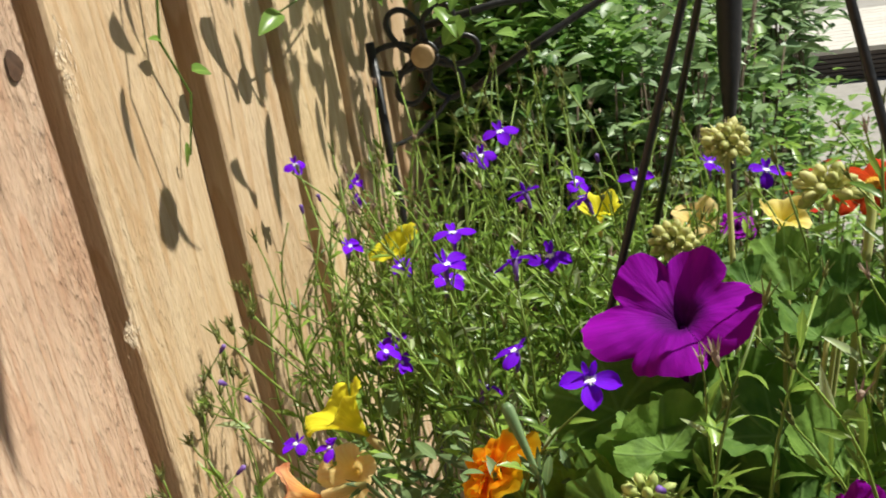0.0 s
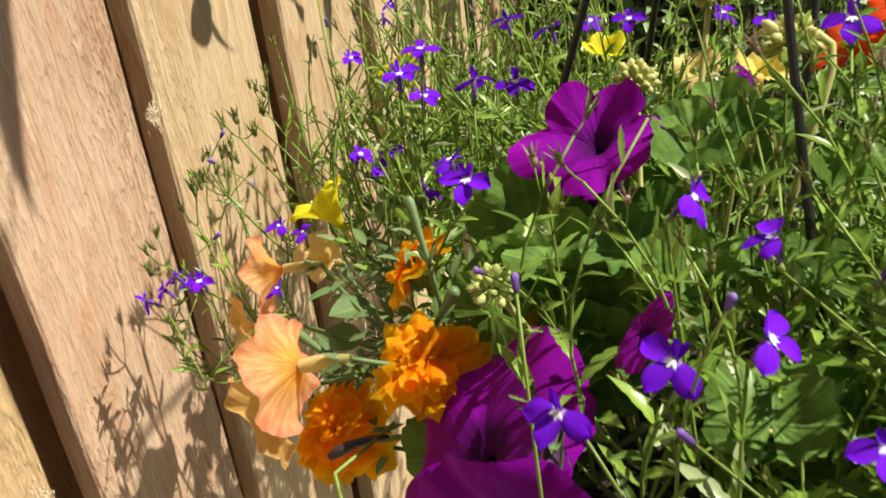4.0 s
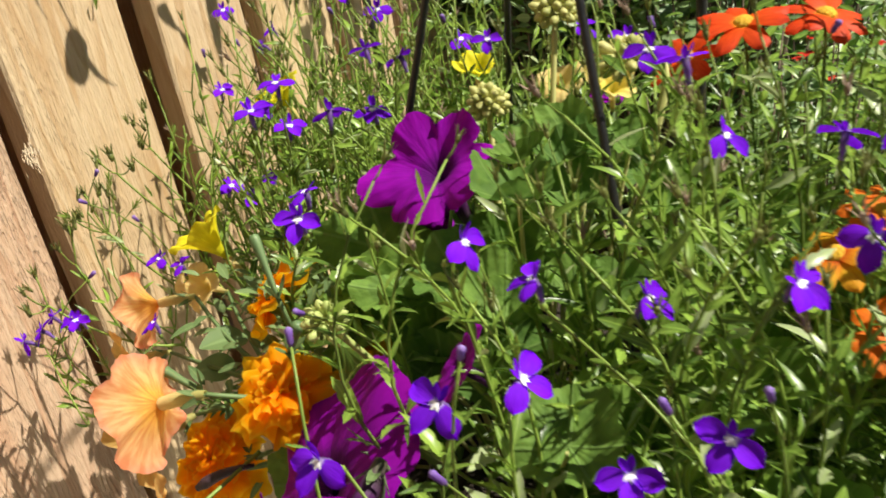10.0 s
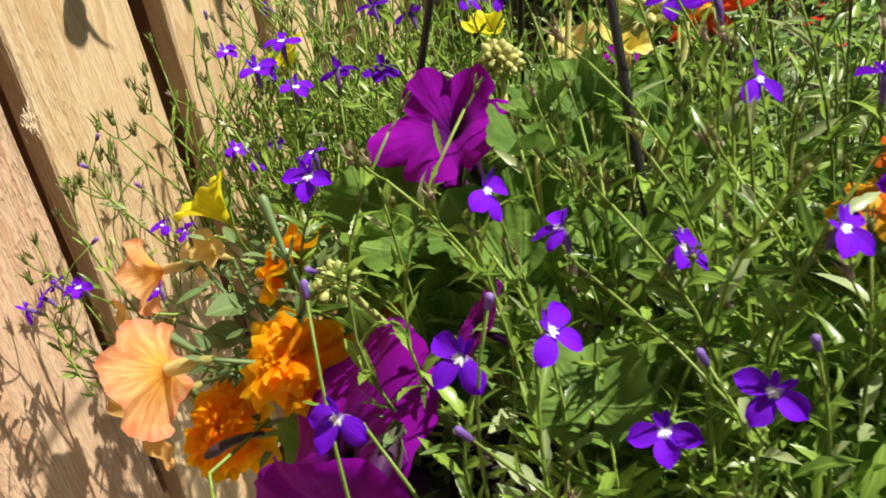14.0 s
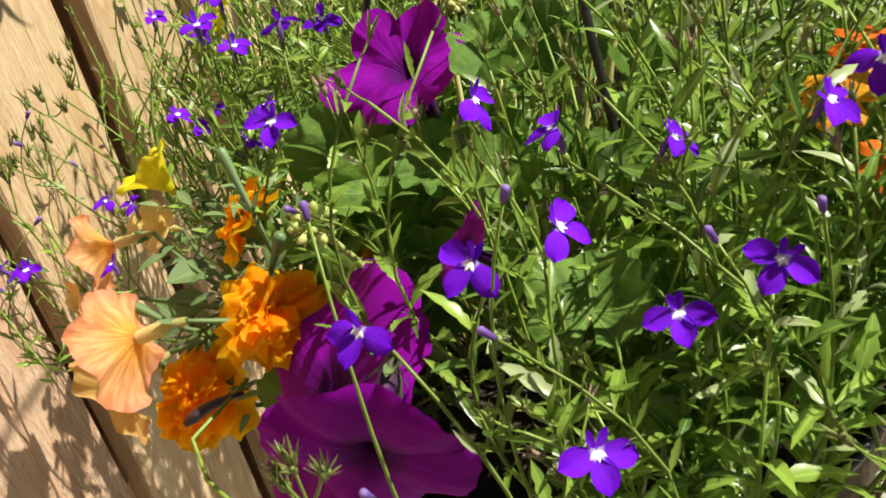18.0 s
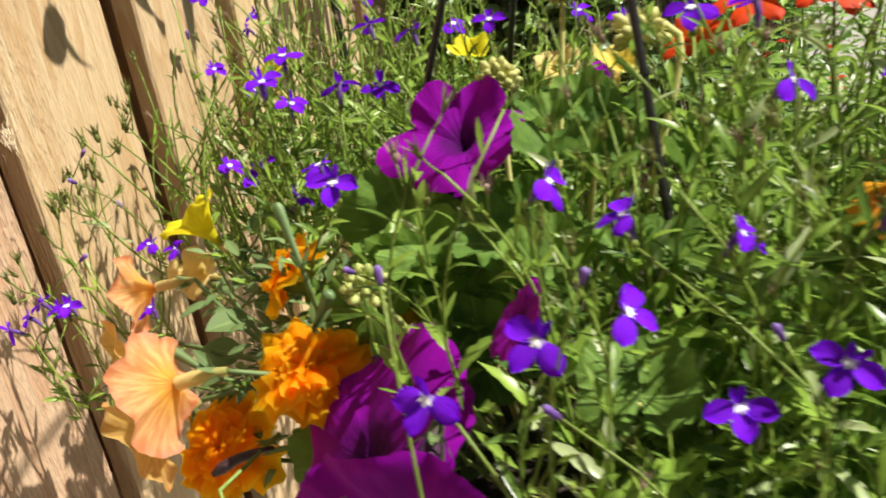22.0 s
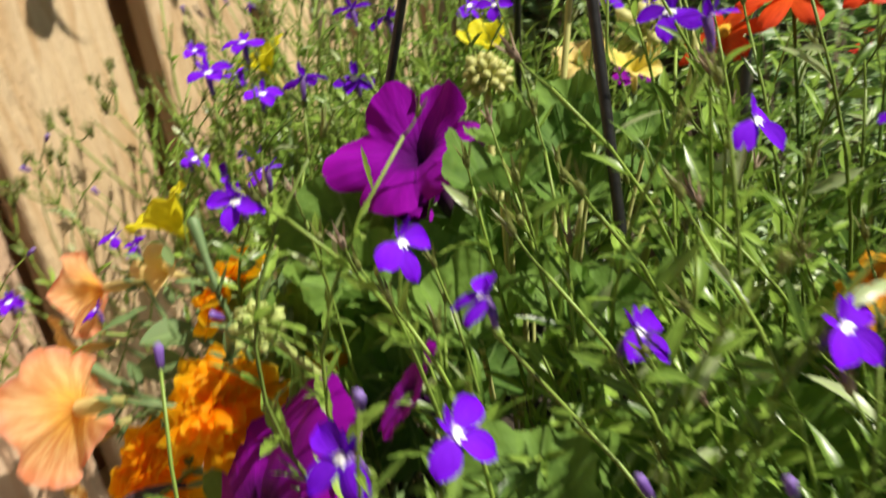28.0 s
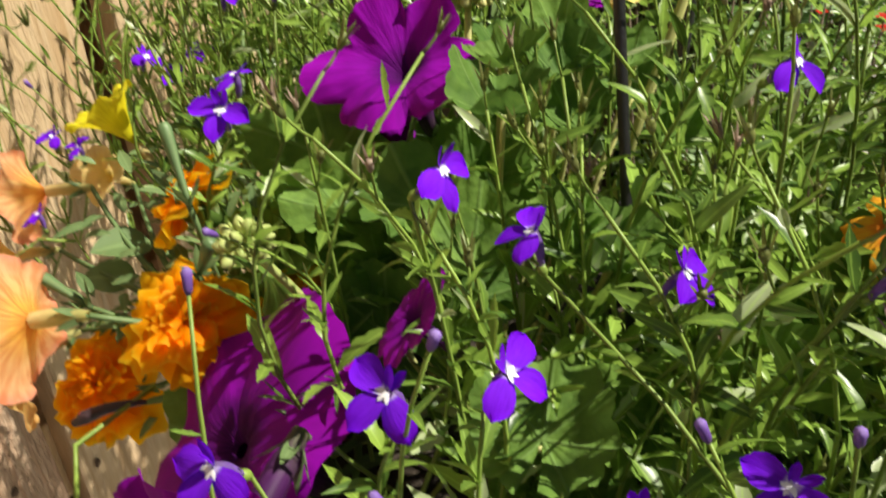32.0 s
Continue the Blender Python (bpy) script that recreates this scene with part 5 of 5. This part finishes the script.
def strand(pts, leaves):
    """A thin hanging stem with the given leaves: place, direction, length, breadth."""
    part("strand", Shape().put(*tube(pts, np.linspace(0.0014, 0.0007, len(pts)), 6)), VINELEAF, vine)
    for place, d, l, wide in leaves:
        part("leaf", Shape().put(*heart(l, wide)), VINELEAF, vine, m=basis(d, (0.6, -0.5, 0.6), place))


def above(y, z, k):
    """The place k metres towards the sun from a point of the fence's face."""
    return np.array((FX, y, z)) + k * np.array(SUN)


strand([(-0.37, 0.6, 1.84), (-0.33, 0.6, 1.7), (-0.335, 0.575, 1.5), (-0.34, 0.565, 1.45), (-0.338, 0.585, 1.41), (-0.34, 0.568, 1.37)],
       [((-0.336, 0.59, 1.425), (0.2, 0.9, -0.1), 0.026, 0.45), ((-0.34, 0.568, 1.45), (0.1, -0.5, 0.2), 0.016, 0.4), ((-0.34, 0.567, 1.38), (0.0, -0.3, -0.9), 0.018, 0.2)])
strand([(-0.37, 0.9, 1.84), (-0.3, 0.88, 1.6), (-0.3, 0.86, 1.5), (-0.315, 0.78, 1.455), (-0.318, 0.72, 1.447)],
       [((-0.318, 0.72, 1.447), (-0.1, -1.0, -0.25), 0.034, 0.5), ((-0.312, 0.79, 1.458), (0.1, -0.3, 0.5), 0.02, 0.4), ((-0.302, 0.83, 1.48), (0.6, -0.2, 0.2), 0.03, 0.5), ((-0.3, 0.86, 1.49), (0.5, 0.4, -0.5), 0.034, 0.45), ((-0.3, 0.865, 1.47), (0.6, 0.3, -0.9), 0.042, 0.35), ((-0.3, 0.87, 1.5), (0.2, 0.6, -0.3), 0.03, 0.55)])
# two strands out of view, set towards the sun to cast leaf shadows
strand([(-0.37, 0.66, 1.84), above(0.66, 1.52, 0.14), above(0.668, 1.46, 0.13), above(0.655, 1.36, 0.15)],
       [(above(0.663, 1.455, 0.13), (0.05, 0.02, -1), 0.075, 0.75), (above(0.652, 1.345, 0.25), (0, 0.1, -1), 0.055, 0.75), (above(0.7, 1.425, 0.14), (0, 0.05, -1), 0.08, 0.25), (above(0.736, 1.43, 0.13), (0.1, 0.1, -1), 0.045, 0.4)])
strand([(-0.37, 0.52, 1.84), above(0.55, 1.56, 0.16), above(0.552, 1.5, 0.16), above(0.53, 1.42, 0.17), above(0.545, 1.33, 0.2)],
       [(above(0.556, 1.49, 0.16), (0, -0.15, -1), 0.07, 0.17), (above(0.525, 1.43, 0.17), (0, -0.3, -1), 0.085, 0.15), (above(0.536, 1.475, 0.15), (0.2, 0.3, -1), 0.034, 0.8), (above(0.55, 1.34, 0.26), (0.1, -0.9, -0.3), 0.034, 0.7), (above(0.545, 1.335, 0.26), (0.1, 0.3, -1.0), 0.05, 0.25)])
# a thicket of vine leaves over the fence top, added out of view for shade
for _ in range(20):
    y, k = rng.uniform(0.69, 1.08), rng.uniform(0.28, 0.38)
    z = rng.uniform(1.28, 1.4)
    tip = above(y, z, k)
    pts = [(-0.37, y + rng.normal(0, 0.05), 1.84), tip + np.array((0.0, 0.0, 0.15)), tip]
    strand(pts, [(tip + np.array((rng.normal(0, 0.02), rng.normal(0, 0.03), rng.uniform(0, 0.22))), rng.normal(0, 0.5, 3) + (0, 0, -0.8), rng.uniform(0.035, 0.06), rng.uniform(0.35, 0.7)) for _ in range(9)])
# bright leaves round the top of the iron stake
for _ in range(7):
    tip = np.array((rng.uniform(-0.3, -0.19), rng.uniform(0.9, 1.0), rng.uniform(1.4, 1.45)))
    strand([(-0.37, 0.95 + rng.normal(0, 0.05), 1.84), tip + np.array((-0.02, 0.0, 0.12)), tip],
           [(tip + np.array((rng.normal(0, 0.015), rng.normal(0, 0.02), rng.uniform(0, 0.06))), rng.normal(0, 0.6, 3) + (0.3, -0.2, -0.3), rng.uniform(0.022, 0.04), rng.uniform(0.4, 0.6)) for _ in range(5)])
# long drooping strap-like leaves, unseen, added to cast a shadow band down the fence
strand([(-0.37, 0.5, 1.84), above(0.44, 1.55, 0.6), above(0.37, 1.38, 0.6), above(0.3, 1.2, 0.6)],
       [(above(0.425, 1.53, 0.6), (0, -0.4, -0.93), 0.2, 0.15), (above(0.40, 1.53, 0.62), (0, -0.3, -0.93), 0.15, 0.13), (above(0.375, 1.40, 0.6), (0, -0.4, -0.93), 0.21, 0.14), (above(0.318, 1.26, 0.6), (0, -0.38, -0.93), 0.22, 0.13)])


# ---- shrubs behind ----
def shrub(name, label, clumps, leaves, length, material, broad=0.42, twigs=26, ground_xy=(0, 1.7), kind_name="shrub"):
    """A leafy shrub: branches from the ground and leaves on shoots through several clumps."""
    plant = thing(name, label, kind_name, place=(*ground_xy, 0))
    tips = []
    for c, r, share in clumps:
        for _ in range(int(twigs * share)):
            d = Vector(rng.normal(0, 1, 3)).normalized()
            q = rng.uniform(0.5, 1.0) ** 0.5
            tip = Vector((max(-0.33, c[0] + d.x * r[0] * q), c[1] + d.y * r[1] * q, c[2] + d.z * r[2] * q))
            base = Vector((ground_xy[0] + rng.normal(0, 0.06), ground_xy[1] + rng.normal(0, 0.06), 0))
            part("branch", Shape().put(*tube(bend(base, tip, rng.uniform(-0.1, 0.05), rng.normal(0, 0.05, 3) * (0.4, 1, 1), 7), np.linspace(0.006, 0.0012, 7), 5)), BARK, plant)
            tips.append(tip)
    fol = Shape()
    shapes = [leaf(1, broad * k, c, 0.18, 0.75, 5, 2) for k, c in ((1, 0.2), (0.85, 0.45), (1.15, 0.05))]
    per = max(4, leaves // len(tips))
    for tip in tips:
        axis = Vector(rng.normal(0, 0.6, 3)) + Vector((0, -0.3, 0.6))
        axis.normalize()
        for k in range(per):
            p = tip + axis * (0.16 * (k / per - 0.6)) + Vector(rng.normal(0, 0.022, 3))
            p.x = max(p.x, -0.33)
            a = rng.uniform(0, 6.283)
            d = Vector((math.cos(a), math.sin(a), rng.uniform(-0.3, 0.5))) + axis * 0.5
            fol.put(*shapes[rng.integers(3)], m=basis(d, Vector((0.2, -0.2, 1)) + Vector(rng.normal(0, 0.4, 3)), p, length * rng.uniform(0.55, 1.15)))
    tagged(part("foliage", fol, material, plant), kind="stuff")
    return plant


shrub("leafy_shrub", "dense dark green leafy shrub behind the basket", (((-0.1, 1.5, 1.0), (0.3, 0.3, 0.36), 1.0), ((-0.0, 1.8, 0.75), (0.4, 0.4, 0.5), 1.0), ((-0.2, 1.35, 1.25), (0.14, 0.15, 0.17), 0.5), ((-0.24, 1.28, 1.25), (0.1, 0.14, 0.26), 0.7)), 17000, 0.034, SHRUBLEAF, 0.42, 110, (-0.08, 1.6))
shrub("leafy_shrub", "open shrub with matt grey-green ovate leaves", (((-0.13, 1.2, 1.2), (0.13, 0.06, 0.14), 1.0), ((-0.23, 1.17, 1.22), (0.08, 0.05, 0.12), 0.6), ((-0.03, 1.22, 1.18), (0.1, 0.07, 0.14), 0.7), ((0.02, 1.4, 1.28), (0.14, 0.1, 0.12), 0.6)), 1500, 0.033, GREYLEAF, 0.48, 55, (-0.1, 1.22))
shrub("glossy_shrub", "bright green shrub with long glossy leaves", (((0.03, 1.5, 0.9), (0.12, 0.2, 0.3), 1.0), ((0.06, 1.3, 0.75), (0.14, 0.25, 0.3), 1.0), ((0.06, 1.75, 1.1), (0.15, 0.15, 0.24), 1.0), ((0.15, 1.8, 1.22), (0.07, 0.12, 0.13), 0.6)), 2600, 0.07, GREYLEAF, 0.22, 70, (0.15, 1.45))
shrub("low_shrub", "low bushy plant with fine fresh green leaves", (((0.05, 1.15, 0.95), (0.25, 0.2, 0.25), 1.0), ((0.3, 1.0, 0.75), (0.22, 0.25, 0.3), 1.0)), 3600, 0.035, LOBLEAF, 0.3, 90, (0.15, 1.1))


# ---- small red-flowered plant ----
RED = petal_material("red_petal", ((0.0, (0.5, 0.02, 0.01)), (1.0, (0.75, 0.05, 0.03))), (0.4, 0.0, 0.0), 0.3, 8.0, 0.35)
sal = thing("salvia_plant", "twiggy plant with small red flowers and yellowish leaves", "flowering plant", place=(0.2, 1.28, 0))
for _ in range(20):
    tip = Vector((rng.uniform(0.1, 0.32), rng.uniform(1.08, 1.4), rng.uniform(1.02, 1.14)))
    part("stem", Shape().put(*tube(bend((0.2 + rng.normal(0, 0.03), 1.28 + rng.normal(0, 0.03), 0.0), tip, 0, rng.normal(0, 0.03, 3)), np.linspace(0.003, 0.001, 8), 5)), REDSTEM, sal)
    for k in range(7):
        p = tip - Vector((rng.normal(0, 0.008), rng.normal(0, 0.008), rng.uniform(0.0, 0.12)))
        a = rng.uniform(0, 6.28)
        part("leaf", Shape().put(*leaf(0.018, 0.008, 0.2, 0.2, 0.9, 4, 2)), PETLEAF, sal, m=basis((math.cos(a), math.sin(a), 0.4), (0, 0, 1), p))
    if rng.random() < 0.6:
        fl = Shape()
        for q in range(4):
            w = q * 1.57 + rng.normal(0, 0.3)
            fl.put(*leaf(0.011, 0.008, 0.2, 0.1, 0.9, 4, 2), m=basis((math.cos(w), math.sin(w), 0.3), (0, 0, 1)))
        part("flower", fl, RED, sal, "small red flower", m=Matrix.Translation(tip))
